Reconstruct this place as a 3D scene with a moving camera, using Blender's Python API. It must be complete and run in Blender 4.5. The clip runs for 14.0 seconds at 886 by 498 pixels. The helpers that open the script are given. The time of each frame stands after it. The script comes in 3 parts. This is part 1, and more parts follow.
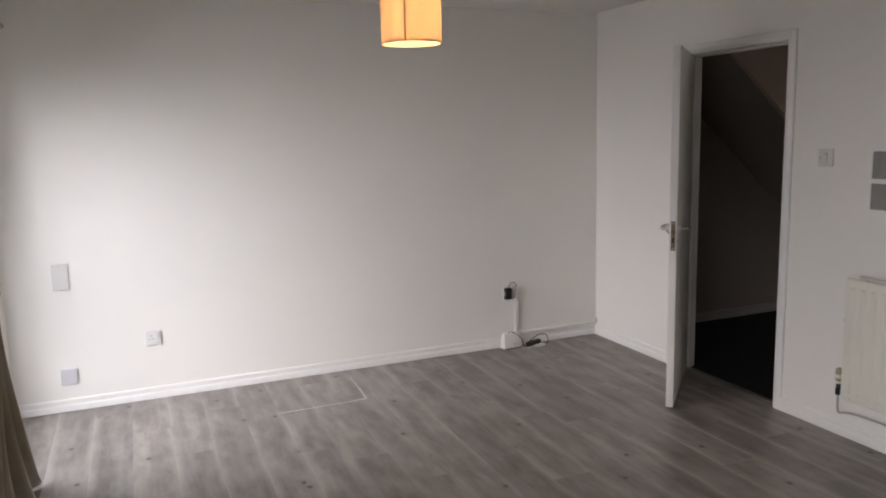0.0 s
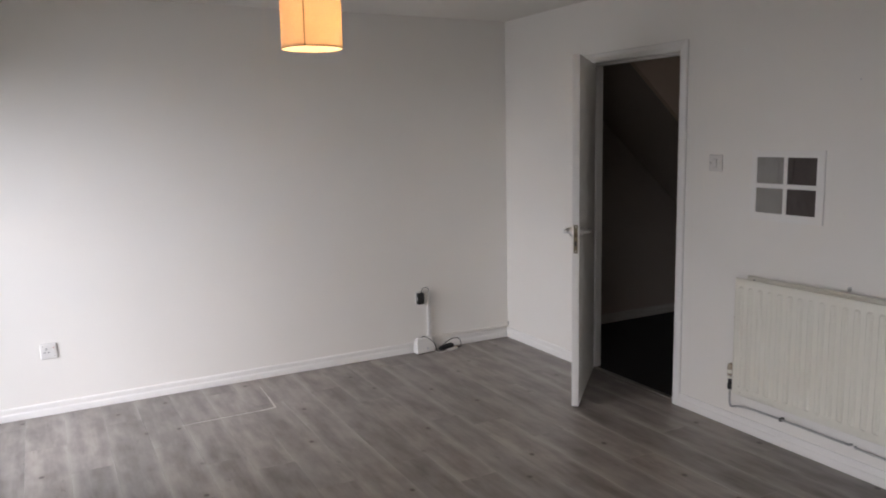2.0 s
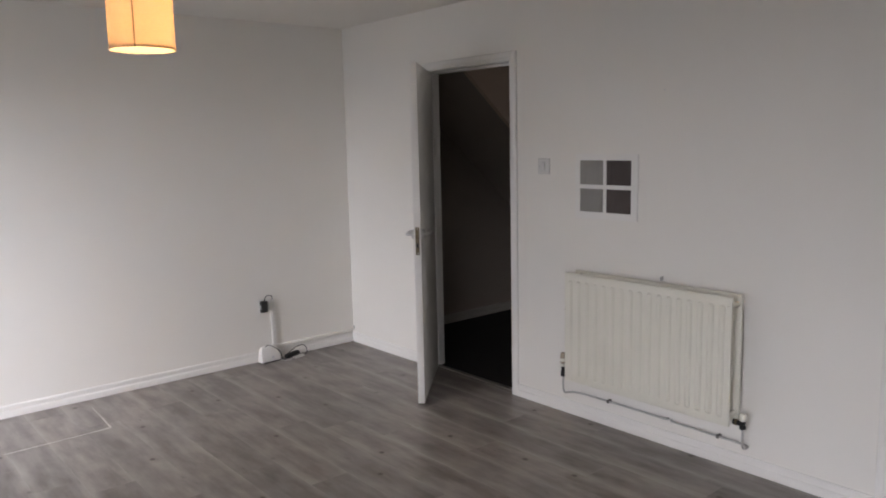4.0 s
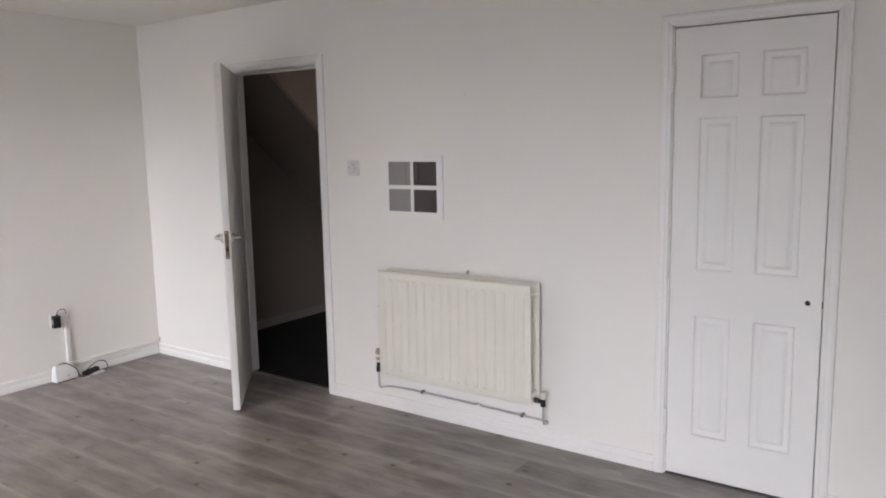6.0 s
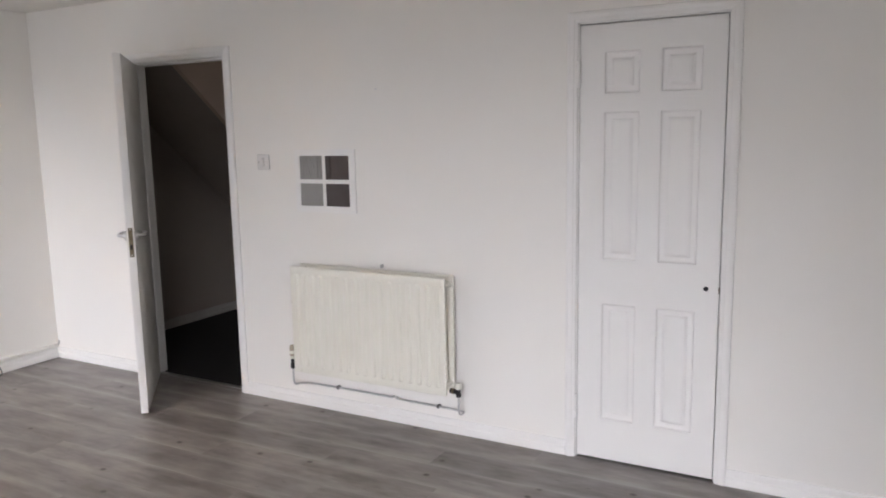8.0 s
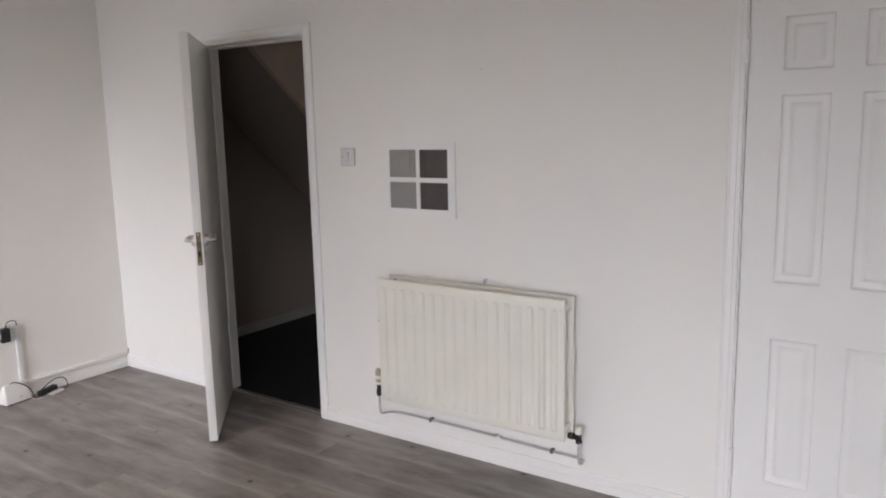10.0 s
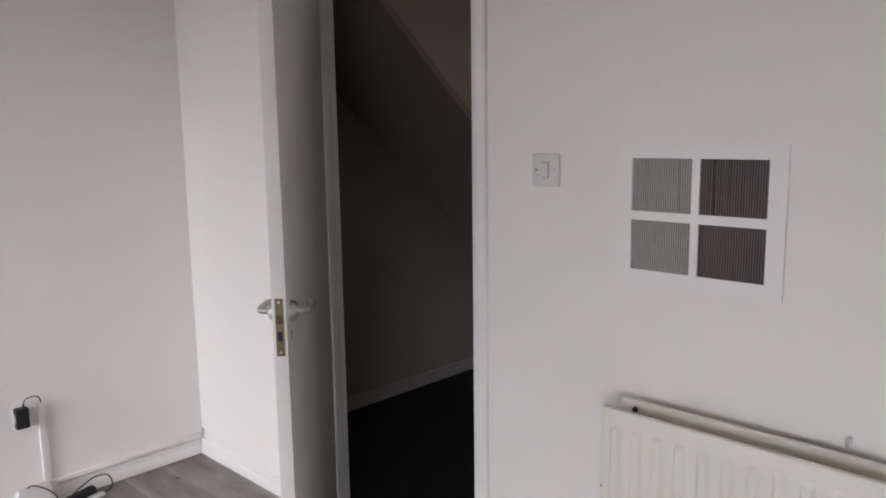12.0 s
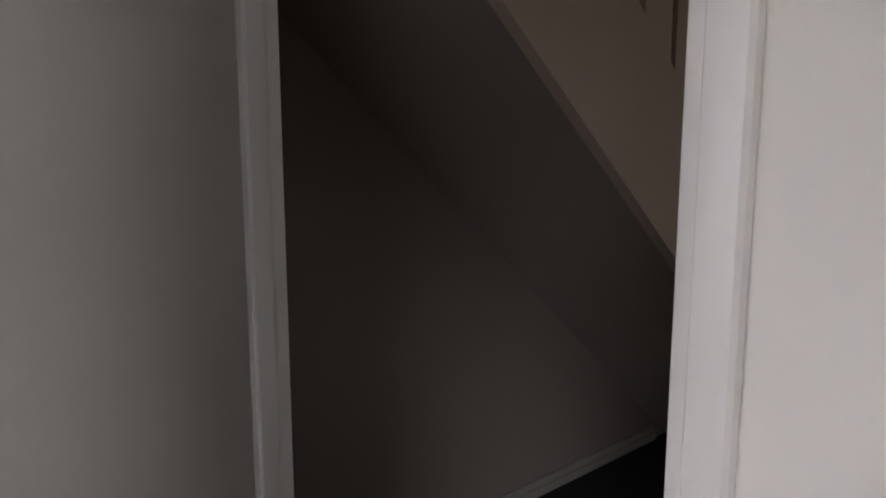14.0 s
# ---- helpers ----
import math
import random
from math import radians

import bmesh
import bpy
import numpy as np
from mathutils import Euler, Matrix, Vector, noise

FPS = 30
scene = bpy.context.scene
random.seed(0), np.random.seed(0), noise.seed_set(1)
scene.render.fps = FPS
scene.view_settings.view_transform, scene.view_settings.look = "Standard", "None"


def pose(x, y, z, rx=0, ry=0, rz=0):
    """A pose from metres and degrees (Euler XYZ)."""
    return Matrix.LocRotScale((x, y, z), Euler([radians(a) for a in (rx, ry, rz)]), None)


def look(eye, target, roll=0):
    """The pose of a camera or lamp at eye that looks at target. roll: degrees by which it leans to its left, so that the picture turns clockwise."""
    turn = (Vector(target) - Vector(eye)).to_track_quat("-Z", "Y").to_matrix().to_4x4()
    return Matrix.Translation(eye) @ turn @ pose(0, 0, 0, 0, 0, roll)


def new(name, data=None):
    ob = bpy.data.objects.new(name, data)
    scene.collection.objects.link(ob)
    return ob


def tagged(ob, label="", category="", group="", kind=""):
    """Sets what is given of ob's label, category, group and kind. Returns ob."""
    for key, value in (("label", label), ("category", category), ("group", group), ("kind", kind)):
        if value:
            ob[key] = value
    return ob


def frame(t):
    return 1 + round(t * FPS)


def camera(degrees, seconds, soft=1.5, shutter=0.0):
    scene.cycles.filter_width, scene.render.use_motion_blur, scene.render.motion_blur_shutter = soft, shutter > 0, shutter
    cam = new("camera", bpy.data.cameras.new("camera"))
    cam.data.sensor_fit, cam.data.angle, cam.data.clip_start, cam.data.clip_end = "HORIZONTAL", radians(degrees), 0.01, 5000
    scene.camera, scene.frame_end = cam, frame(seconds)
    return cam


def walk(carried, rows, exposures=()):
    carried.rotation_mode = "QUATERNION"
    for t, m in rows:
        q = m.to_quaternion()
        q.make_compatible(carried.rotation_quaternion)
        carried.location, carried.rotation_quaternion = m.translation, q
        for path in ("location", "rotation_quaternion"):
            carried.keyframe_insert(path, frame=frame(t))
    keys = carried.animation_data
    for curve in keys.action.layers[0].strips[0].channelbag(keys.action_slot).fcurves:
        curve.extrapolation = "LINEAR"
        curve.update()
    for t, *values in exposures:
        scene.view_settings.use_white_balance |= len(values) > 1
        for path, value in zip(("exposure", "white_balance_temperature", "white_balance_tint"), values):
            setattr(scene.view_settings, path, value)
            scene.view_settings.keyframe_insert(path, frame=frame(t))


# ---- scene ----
cam = camera(60.9, 14.0, soft=1.9)
PATH = [
    (0, (-3.235, -4.79, 1.58), (-2.482, -2.963, 1.269), -1.5),
    (0.5, (-3.228, -4.8, 1.579), (-2.448, -2.984, 1.276), -1.4),
    (1, (-3.21, -4.816, 1.582), (-2.384, -3.021, 1.278), -1.4),
    (1.5, (-3.183, -4.834, 1.571), (-2.305, -3.062, 1.273), -1.3),
    (2, (-3.157, -4.844, 1.573), (-2.223, -3.101, 1.274), -1.3),
    (4.5, (-3.223, -4.915, 1.542), (-1.854, -3.483, 1.261), -1.1),
    (5, (-3.241, -4.926, 1.532), (-1.789, -3.579, 1.254), -0.9),
    (5.5, (-3.26, -4.938, 1.537), (-1.723, -3.69, 1.256), -1.0),
    (6, (-3.282, -4.953, 1.54), (-1.664, -3.811, 1.256), -1.1),
    (6.5, (-3.301, -4.965, 1.537), (-1.619, -3.921, 1.255), -1.0),
    (7, (-3.314, -4.973, 1.54), (-1.585, -4.009, 1.258), -1.0),
    (9.5, (-3.068, -4.716, 1.538), (-1.33, -3.775, 1.224), -1.0),
    (10, (-2.818, -4.496, 1.542), (-1.189, -3.382, 1.216), -1.3),
    (10.5, (-2.593, -4.173, 1.527), (-1.078, -2.909, 1.201), -1.0),
    (11, (-2.317, -3.856, 1.492), (-0.842, -2.544, 1.17), -0.7),
    (11.5, (-1.968, -3.55, 1.503), (-0.508, -2.22, 1.185), -0.8),
    (12, (-1.657, -3.231, 1.498), (-0.238, -1.855, 1.193), -0.8),
    (12.5, (-1.33, -2.917, 1.479), (0.054, -1.506, 1.174), -0.9),
    (13, (-1.046, -2.616, 1.497), (0.305, -1.176, 1.182), -0.8),
    (13.5, (-0.779, -2.293, 1.501), (0.563, -0.841, 1.203), 0.1),
    (14, (-0.511, -2.053, 1.541), (0.81, -0.585, 1.22), 0.0),
]
walk(cam, [(t, look(eye, target, roll)) for t, eye, target, roll in PATH],
     exposures=[(0.0, 0.0, 6750, 10), (2.0, -0.02, 6600, 10), (4.5, 0.18, 6600, 10), (5.0, 0.24, 6600, 10), (5.5, 0.34, 6550, 10), (6.0, 0.70, 6500, 10),
                (6.5, 0.80, 6500, 10), (7.0, 0.85, 6500, 10), (9.5, 0.70, 6500, 10), (10.5, 0.66, 6500, 10), (12.0, 0.64, 6450, 10), (13.0, 0.68, 6450, 10), (14.0, 0.86, 6450, 10)])

# ---- light ----
H = 2.39            # ceiling height
ROOM_W, ROOM_S = -3.95, -6.2   # west and south walls
WIN = (-2.25, -0.16, 0.10, 2.08)   # windows in the west wall: y0, y1, z0, z1
WIN2 = (-5.4, -3.9, 0.10, 2.08)

world = bpy.data.worlds.new("sky")
scene.world = world
world.use_nodes = True
wt = world.node_tree
sky = wt.nodes.new("ShaderNodeTexSky")
sky.sky_type, sky.sun_disc = "NISHITA", False
sky.sun_elevation, sky.sun_rotation = radians(40), radians(200)
wt.links.new(sky.outputs[0], wt.nodes["Background"].inputs[0])
wt.nodes["Background"].inputs[1].default_value = 0.06


def lamp(name, kind, energy, colour, m):
    data = bpy.data.lights.new(name, kind)
    data.energy, data.color = energy, colour
    ob = new(name, data)
    ob.matrix_world = m
    return data


# daylight in the window's opening, falling inwards and down
for (y0, y1, z0, z1), energy, aim, tint in (((-1.85, -0.85, WIN[2], WIN[3]), 14.5, 0.5, (0.905, 0.945, 1.09)), (WIN2, 10.5, -0.8, (0.955, 0.948, 1.04))):
    day = lamp("window_daylight", "AREA", energy, tint,
               look((ROOM_W - 0.02, (y0 + y1) / 2, (z0 + z1) / 2), (ROOM_W + 2.0, (y0 + y1) / 2 + aim, (z0 + z1) / 2 - 2.0)))
    day.shape, day.size, day.size_y = "RECTANGLE", y1 - y0 - 0.1, (z1 - z0) * 0.86
# overcast sky above the roofs across the road, falling in under the window heads
sun = lamp("overcast_sun", "SUN", 4.1, (0.94, 0.947, 1.06), look((-9.0, -3.35, 4.0), (-3.95, -1.4, 1.2)))
sun.angle = radians(58)
bulb = lamp("pendant_bulb", "POINT", 10, (1.0, 0.66, 0.34), pose(-2.05, -1.62, 2.07))
# added dim fill lamp at an unseen glazed panel in the hall's south wall
hall = lamp("hall_fill", "AREA", 0.5, (1.0, 0.84, 0.72), look((1.9, -2.33, 1.5), (1.9, -1.0, 1.45)))
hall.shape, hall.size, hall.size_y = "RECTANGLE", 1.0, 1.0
bulb.shadow_soft_size = 0.03

# ---- materials ----


def nodes_of(m):
    m.use_nodes = True
    return m.node_tree, m.node_tree.nodes["Principled BSDF"]


def link(t, a, b):
    t.links.new(a, b)


def noise_node(t, vec, scale, detail=4.0, rough=0.55):
    n = t.nodes.new("ShaderNodeTexNoise")
    n.inputs["Scale"].default_value = scale
    n.inputs["Detail"].default_value = detail
    n.inputs["Roughness"].default_value = rough
    if vec is not None:
        link(t, vec, n.inputs["Vector"])
    return n.outputs["Fac"]


def ramp(t, fac, stops):
    r = t.nodes.new("ShaderNodeValToRGB")
    while len(r.color_ramp.elements) < len(stops):
        r.color_ramp.elements.new(0.5)
    for e, (p, c) in zip(r.color_ramp.elements, stops):
        e.position, e.color = p, (*c, 1)
    link(t, fac, r.inputs[0])
    return r.outputs[0]


def mix(t, fac, a, b, mode="MIX"):
    n = t.nodes.new("ShaderNodeMix")
    n.data_type, n.blend_type = "RGBA", mode
    for socket, v in ((n.inputs[0], fac), (n.inputs[6], a), (n.inputs[7], b)):
        if isinstance(v, (int, float)):
            socket.default_value = v
        elif isinstance(v, tuple):
            socket.default_value = (*v, 1)
        else:
            link(t, v, socket)
    return n.outputs[2]


def bump(t, b, height, strength, distance):
    n = t.nodes.new("ShaderNodeBump")
    n.inputs["Strength"].default_value = strength
    n.inputs["Distance"].default_value = distance
    link(t, height, n.inputs["Height"])
    link(t, n.outputs[0], b.inputs["Normal"])


def surface(name, colour, rough=0.5, metal=0.0, vary=0.06, scale=3.0, fine=120.0, relief=0.15, depth=0.001):
    """A plain surface with two scales of variation in colour and gloss and a fine relief."""
    m = bpy.data.materials.new(name)
    t, b = nodes_of(m)
    pos = t.nodes.new("ShaderNodeNewGeometry").outputs["Position"]
    big, small = noise_node(t, pos, scale, 5), noise_node(t, pos, fine, 3)
    lo = tuple(c * (1 - vary) for c in colour)
    hi = tuple(min(1.0, c * (1 + vary)) for c in colour)
    c = ramp(t, big, [(0.3, lo), (0.7, hi)])
    c = mix(t, 0.25, c, ramp(t, small, [(0.3, lo), (0.7, hi)]))
    link(t, c, b.inputs["Base Color"])
    r = t.nodes.new("ShaderNodeMapRange")
    r.inputs["To Min"].default_value, r.inputs["To Max"].default_value = max(0.03, rough - 0.08), min(1, rough + 0.08)
    link(t, big, r.inputs["Value"])
    link(t, r.outputs[0], b.inputs["Roughness"])
    b.inputs["Metallic"].default_value = metal
    if relief:
        bump(t, b, small, relief, depth)
    return m


M_WALL = surface("wall_paint", (0.828, 0.802, 0.752), 0.75, vary=0.02, scale=1.3, fine=260, relief=0.08)
M_CEIL = surface("ceiling_paint", (0.775, 0.748, 0.695), 0.85, vary=0.02, scale=1.1, fine=200, relief=0.2)
M_GLOSS = surface("white_gloss_paint", (0.83, 0.812, 0.778), 0.35, vary=0.02, scale=4, fine=60, relief=0.06)
M_DOOR = surface("white_door_paint", (0.82, 0.803, 0.77), 0.42, vary=0.02, scale=3, fine=90, relief=0.08)
M_RAD = surface("cream_enamel", (0.765, 0.74, 0.645), 0.35, vary=0.03, scale=6, fine=80, relief=0.05)
M_PLASTIC = surface("white_plastic", (0.745, 0.73, 0.70), 0.35, vary=0.02, scale=8, fine=200, relief=0.03)
M_SWITCH = surface("aged_white_plastic", (0.66, 0.645, 0.615), 0.35, vary=0.03, scale=8, fine=200, relief=0.03)
M_GREYPL = surface("grey_plastic", (0.58, 0.575, 0.60), 0.4, vary=0.03, scale=8, fine=200, relief=0.03)
M_BLACK = surface("black_plastic", (0.010, 0.010, 0.010), 0.55, vary=0.1, scale=8, fine=200, relief=0.05)
M_DARK = surface("dark_recess", (0.02, 0.018, 0.016), 0.8, vary=0.1, scale=8, relief=0)
M_PIPEGAP = surface("shadow_gap", (0.16, 0.16, 0.16), 0.6, vary=0.1, scale=8, relief=0)
M_STEEL = surface("satin_aluminium", (0.62, 0.61, 0.60), 0.33, 1.0, vary=0.05, scale=20, fine=300, relief=0.05)
M_BRASS = surface("worn_brass", (0.21, 0.172, 0.115), 0.5, 0.85, vary=0.4, scale=60, fine=300, relief=0.15)
M_CAP = surface("aged_beige_plastic", (0.42, 0.35, 0.26), 0.5, vary=0.25, scale=60, fine=300, relief=0.1)
M_PIPE = surface("tarnished_pipe", (0.50, 0.49, 0.475), 0.45, 0.35, vary=0.2, scale=25, fine=200, relief=0.1)
M_CLIP = surface("dull_dark_metal", (0.16, 0.15, 0.14), 0.5, 0.4, vary=0.2, scale=40, fine=200, relief=0.1)
M_SLAT = surface("grey_louvre", (0.34, 0.325, 0.30), 0.55, vary=0.12, scale=30, fine=200, relief=0.05)
M_SLATB = surface("brown_louvre", (0.12, 0.098, 0.092), 0.55, vary=0.15, scale=30, fine=200, relief=0.05)
M_CARPET = surface("dark_carpet", (0.018, 0.0155, 0.0145), 0.95, vary=0.25, scale=9, fine=500, relief=0.8, depth=0.004)
M_STRING = surface("stair_paint", (0.52, 0.40, 0.32), 0.5, vary=0.05, scale=4, fine=90, relief=0.08)
M_STRIP = surface("threshold_metal", (0.4, 0.39, 0.37), 0.4, 0.8, vary=0.1, scale=30, fine=200, relief=0.05)
# hall walls and soffit: the unlit hall's dimness is put into this dark taupe
M_HALL = surface("dimmed_hall_paint", (0.30, 0.255, 0.215), 0.8, vary=0.03, scale=1.3, fine=220, relief=0.1)
# skirting under the stairs, its colour darkened to carry the hall's shade
M_HSKIRT = surface("dimmed_hall_skirting", (0.36, 0.33, 0.30), 0.5, vary=0.06, scale=4, fine=90, relief=0.08)
M_GROUND = surface("outdoor_ground", (0.12, 0.14, 0.08), 0.95, vary=0.3, scale=2, fine=30, relief=0.5, depth=0.02)


def curtain_cloth():
    m = bpy.data.materials.new("taupe_cloth")
    t, b = nodes_of(m)
    pos = t.nodes.new("ShaderNodeNewGeometry").outputs["Position"]
    weave = noise_node(t, pos, 420, 2)
    c = mix(t, 0.3, ramp(t, noise_node(t, pos, 7), [(0.3, (0.25, 0.215, 0.155)), (0.7, (0.33, 0.285, 0.215))]),
            ramp(t, weave, [(0.3, (0.20, 0.17, 0.12)), (0.7, (0.36, 0.31, 0.24))]))
    link(t, c, b.inputs["Base Color"])
    b.inputs["Roughness"].default_value = 0.9
    b.inputs["Sheen Weight"].default_value = 0.3
    bump(t, b, weave, 0.4, 0.001)
    return m


def shade_cloth():
    m = bpy.data.materials.new("cream_shade_cloth")
    t, b = nodes_of(m)
    pos = t.nodes.new("ShaderNodeNewGeometry").outputs["Position"]
    weave = noise_node(t, pos, 300, 3)
    c = ramp(t, weave, [(0.3, (0.62, 0.51, 0.41)), (0.7, (0.70, 0.58, 0.47))])
    link(t, c, b.inputs["Base Color"])
    b.inputs["Roughness"].default_value = 0.9
    tr = t.nodes.new("ShaderNodeBsdfTranslucent")
    link(t, c, tr.inputs[0])
    mx = t.nodes.new("ShaderNodeMixShader")
    mx.inputs[0].default_value = 0.56
    link(t, b.outputs[0], mx.inputs[1])
    link(t, tr.outputs[0], mx.inputs[2])
    link(t, mx.outputs[0], t.nodes["Material Output"].inputs[0])
    bump(t, b, weave, 0.2, 0.0008)
    return m


def glow(name, colour, strength):
    m = bpy.data.materials.new(name)
    t, b = nodes_of(m)
    b.inputs["Base Color"].default_value = (*colour, 1)
    b.inputs["Emission Color"].default_value = (*colour, 1)
    b.inputs["Emission Strength"].default_value = strength
    return m


def glass():
    m = bpy.data.materials.new("window_glass")
    t, b = nodes_of(m)
    b.inputs["Transmission Weight"].default_value = 1.0
    b.inputs["Roughness"].default_value = 0.0
    b.inputs["IOR"].default_value = 1.45
    return m


def vinyl_plank():
    """Grey limed-oak vinyl: long grain, pale limed streaks, blotches, small dark knots; a tone for each plank."""
    m = bpy.data.materials.new("grey_oak_vinyl")
    t, b = nodes_of(m)
    pos = t.nodes.new("ShaderNodeNewGeometry").outputs["Position"]
    rnd = t.nodes.new("ShaderNodeObjectInfo").outputs["Random"]
    mul = t.nodes.new("ShaderNodeMath")
    mul.operation = "MULTIPLY"
    mul.inputs[1].default_value = 37.0
    link(t, rnd, mul.inputs[0])
    off = t.nodes.new("ShaderNodeCombineXYZ")
    link(t, mul.outputs[0], off.inputs[2])

    def stretched(sx, sy):
        mp = t.nodes.new("ShaderNodeMapping")
        mp.inputs["Scale"].default_value = (sx, sy, 1)
        link(t, pos, mp.inputs["Vector"])
        ad = t.nodes.new("ShaderNodeVectorMath")
        link(t, mp.outputs[0], ad.inputs[0])
        link(t, off.outputs[0], ad.inputs[1])
        return ad.outputs[0]

    grain = noise_node(t, stretched(38, 3.2), 1.0, 7, 0.62)
    streak = noise_node(t, stretched(11, 0.9), 1.0, 4, 0.55)
    blotch = noise_node(t, stretched(12, 4.2), 1.0, 4, 0.55)
    c = ramp(t, streak, [(0.34, (0.132, 0.117, 0.108)), (0.50, (0.242, 0.220, 0.205)), (0.66, (0.405, 0.375, 0.352))])
    c = mix(t, 0.30, c, ramp(t, grain, [(0.34, (0.128, 0.113, 0.104)), (0.50, (0.247, 0.226, 0.210)), (0.66, (0.395, 0.367, 0.345))]))
    c = mix(t, 0.48, c, ramp(t, blotch, [(0.35, (0.124, 0.110, 0.102)), (0.65, (0.385, 0.353, 0.330))]))
    tone = ramp(t, rnd, [(0.0, (0.78, 0.775, 0.77)), (0.5, (0.86, 0.85, 0.84)), (1.0, (0.95, 0.93, 0.91))])
    c = mix(t, 1.0, c, tone, "MULTIPLY")
    vor = t.nodes.new("ShaderNodeTexVoronoi")
    vor.voronoi_dimensions = "2D"
    vor.inputs["Scale"].default_value = 1.0
    vor.inputs["Randomness"].default_value = 1.0
    link(t, stretched(2.3, 1.9), vor.inputs["Vector"])
    knot = ramp(t, vor.outputs["Distance"], [(0.016, (0.92, 0.92, 0.92)), (0.036, (0, 0, 0))])
    ring = ramp(t, vor.outputs["Distance"], [(0.03, (0.35, 0.35, 0.35)), (0.11, (0, 0, 0))])
    c = mix(t, ring, c, (0.16, 0.135, 0.115))
    c = mix(t, knot, c, (0.05, 0.038, 0.03))
    # limed, pale long edges and ends, worn away in places
    gen = t.nodes.new("ShaderNodeSeparateXYZ")
    link(t, t.nodes.new("ShaderNodeTexCoord").outputs["Generated"], gen.inputs[0])
    edge = mix(t, 1.0, ramp(t, gen.outputs[0], [(0.0, (1, 1, 1)), (0.24, (0, 0, 0)), (0.84, (0, 0, 0)), (1.0, (0.7, 0.7, 0.7))]),
               ramp(t, gen.outputs[1], [(0.0, (0.5, 0.5, 0.5)), (0.006, (0, 0, 0)), (1.0, (0, 0, 0))]), "LIGHTEN")
    worn = ramp(t, noise_node(t, stretched(3.0, 1.3), 1.0, 3), [(0.36, (0, 0, 0)), (0.60, (0.62, 0.62, 0.62))])
    c = mix(t, mix(t, 1.0, edge, worn, "MULTIPLY"), c, (0.44, 0.41, 0.385))
    # short dark checks along the grain
    check = ramp(t, noise_node(t, stretched(34, 11.0), 1.0, 3, 0.5), [(0.68, (0, 0, 0)), (0.76, (0.42, 0.42, 0.42))])
    c = mix(t, check, c, (0.075, 0.062, 0.054))
    link(t, c, b.inputs["Base Color"])
    r = t.nodes.new("ShaderNodeMapRange")
    r.inputs["To Min"].default_value, r.inputs["To Max"].default_value = 0.30, 0.44
    link(t, streak, r.inputs["Value"])
    link(t, r.outputs[0], b.inputs["Roughness"])
    bump(t, b, grain, 0.22, 0.001)
    return m


M_CURTAIN, M_SHADE, M_GLASS, M_PLANK = curtain_cloth(), shade_cloth(), glass(), vinyl_plank()
M_BULB = glow("lit_bulb", (1.0, 0.78, 0.36), 4)
M_SEAM = surface("joint", (0.22, 0.20, 0.185), 0.7, vary=0.1, scale=6, relief=0)

# ---- mesh helpers ----


def box(bm, lo, hi, bevel=0.0, seg=2):
    """Adds a box to bm, with rounded edges if bevel is given."""
    verts = bmesh.ops.create_cube(bm, size=1)["verts"]
    for v in verts:
        v.co = Vector([(lo[i] + hi[i]) / 2 + v.co[i] * (hi[i] - lo[i]) for i in range(3)])
    if bevel:
        edges = list({e for v in verts for e in v.link_edges})
        bmesh.ops.bevel(bm, geom=edges, offset=bevel, segments=seg, profile=0.6, affect="EDGES")
    return bm


def boxes(*specs, bevel=0.0):
    bm = bmesh.new()
    for lo, hi in specs:
        box(bm, lo, hi, bevel)
    return bm


def tube(bm, pts, radius, sides=10, taper=None):
    """Adds a round tube through pts; taper gives a factor for each point."""
    pts = [Vector(p) for p in pts]
    rings = []
    side = None
    for i, p in enumerate(pts):
        d = (pts[min(i + 1, len(pts) - 1)] - pts[max(i - 1, 0)]).normalized()
        if side is None:
            side = d.orthogonal().normalized()
        side = (side - d * side.dot(d)).normalized()
        up = d.cross(side)
        r = radius * (taper[i] if taper else 1.0)
        rings.append([bm.verts.new(p + (side * math.cos(a) + up * math.sin(a)) * r)
                      for a in (2 * math.pi * k / sides for k in range(sides))])
    for a, b in zip(rings, rings[1:]):
        for k in range(sides):
            bm.faces.new((a[k], a[(k + 1) % sides], b[(k + 1) % sides], b[k]))
    bm.faces.new(list(reversed(rings[0])))
    bm.faces.new(rings[-1])
    return bm


def smooth_path(pts, steps=6):
    """A Catmull-Rom curve through pts."""
    p = [Vector(q) for q in pts]
    p = [2 * p[0] - p[1]] + p + [2 * p[-1] - p[-2]]
    out = []
    for i in range(1, len(p) - 2):
        for k in range(steps):
            u = k / steps
            out.append(0.5 * (2 * p[i] + (p[i + 1] - p[i - 1]) * u + (2 * p[i - 1] - 5 * p[i] + 4 * p[i + 1] - p[i + 2]) * u * u
                              + (3 * p[i] - p[i - 1] - 3 * p[i + 1] + p[i + 2]) * u ** 3))
    return out + [p[-2]]


def disc(bm, centre, axis, profile, sides=24):
    """Adds a turned shape: profile rows of (distance along axis, radius)."""
    axis = Vector(axis).normalized()
    a, c = axis.orthogonal().normalized(), Vector(centre)
    b = axis.cross(a)
    rings = [[bm.verts.new(c + axis * h + (a * math.cos(w) + b * math.sin(w)) * max(r, 1e-4))
              for w in (2 * math.pi * k / sides for k in range(sides))] for h, r in profile]
    for p, q in zip(rings, rings[1:]):
        for k in range(sides):
            bm.faces.new((p[k], p[(k + 1) % sides], q[(k + 1) % sides], q[k]))
    bm.faces.new(list(reversed(rings[0])))
    bm.faces.new(rings[-1])
    return bm


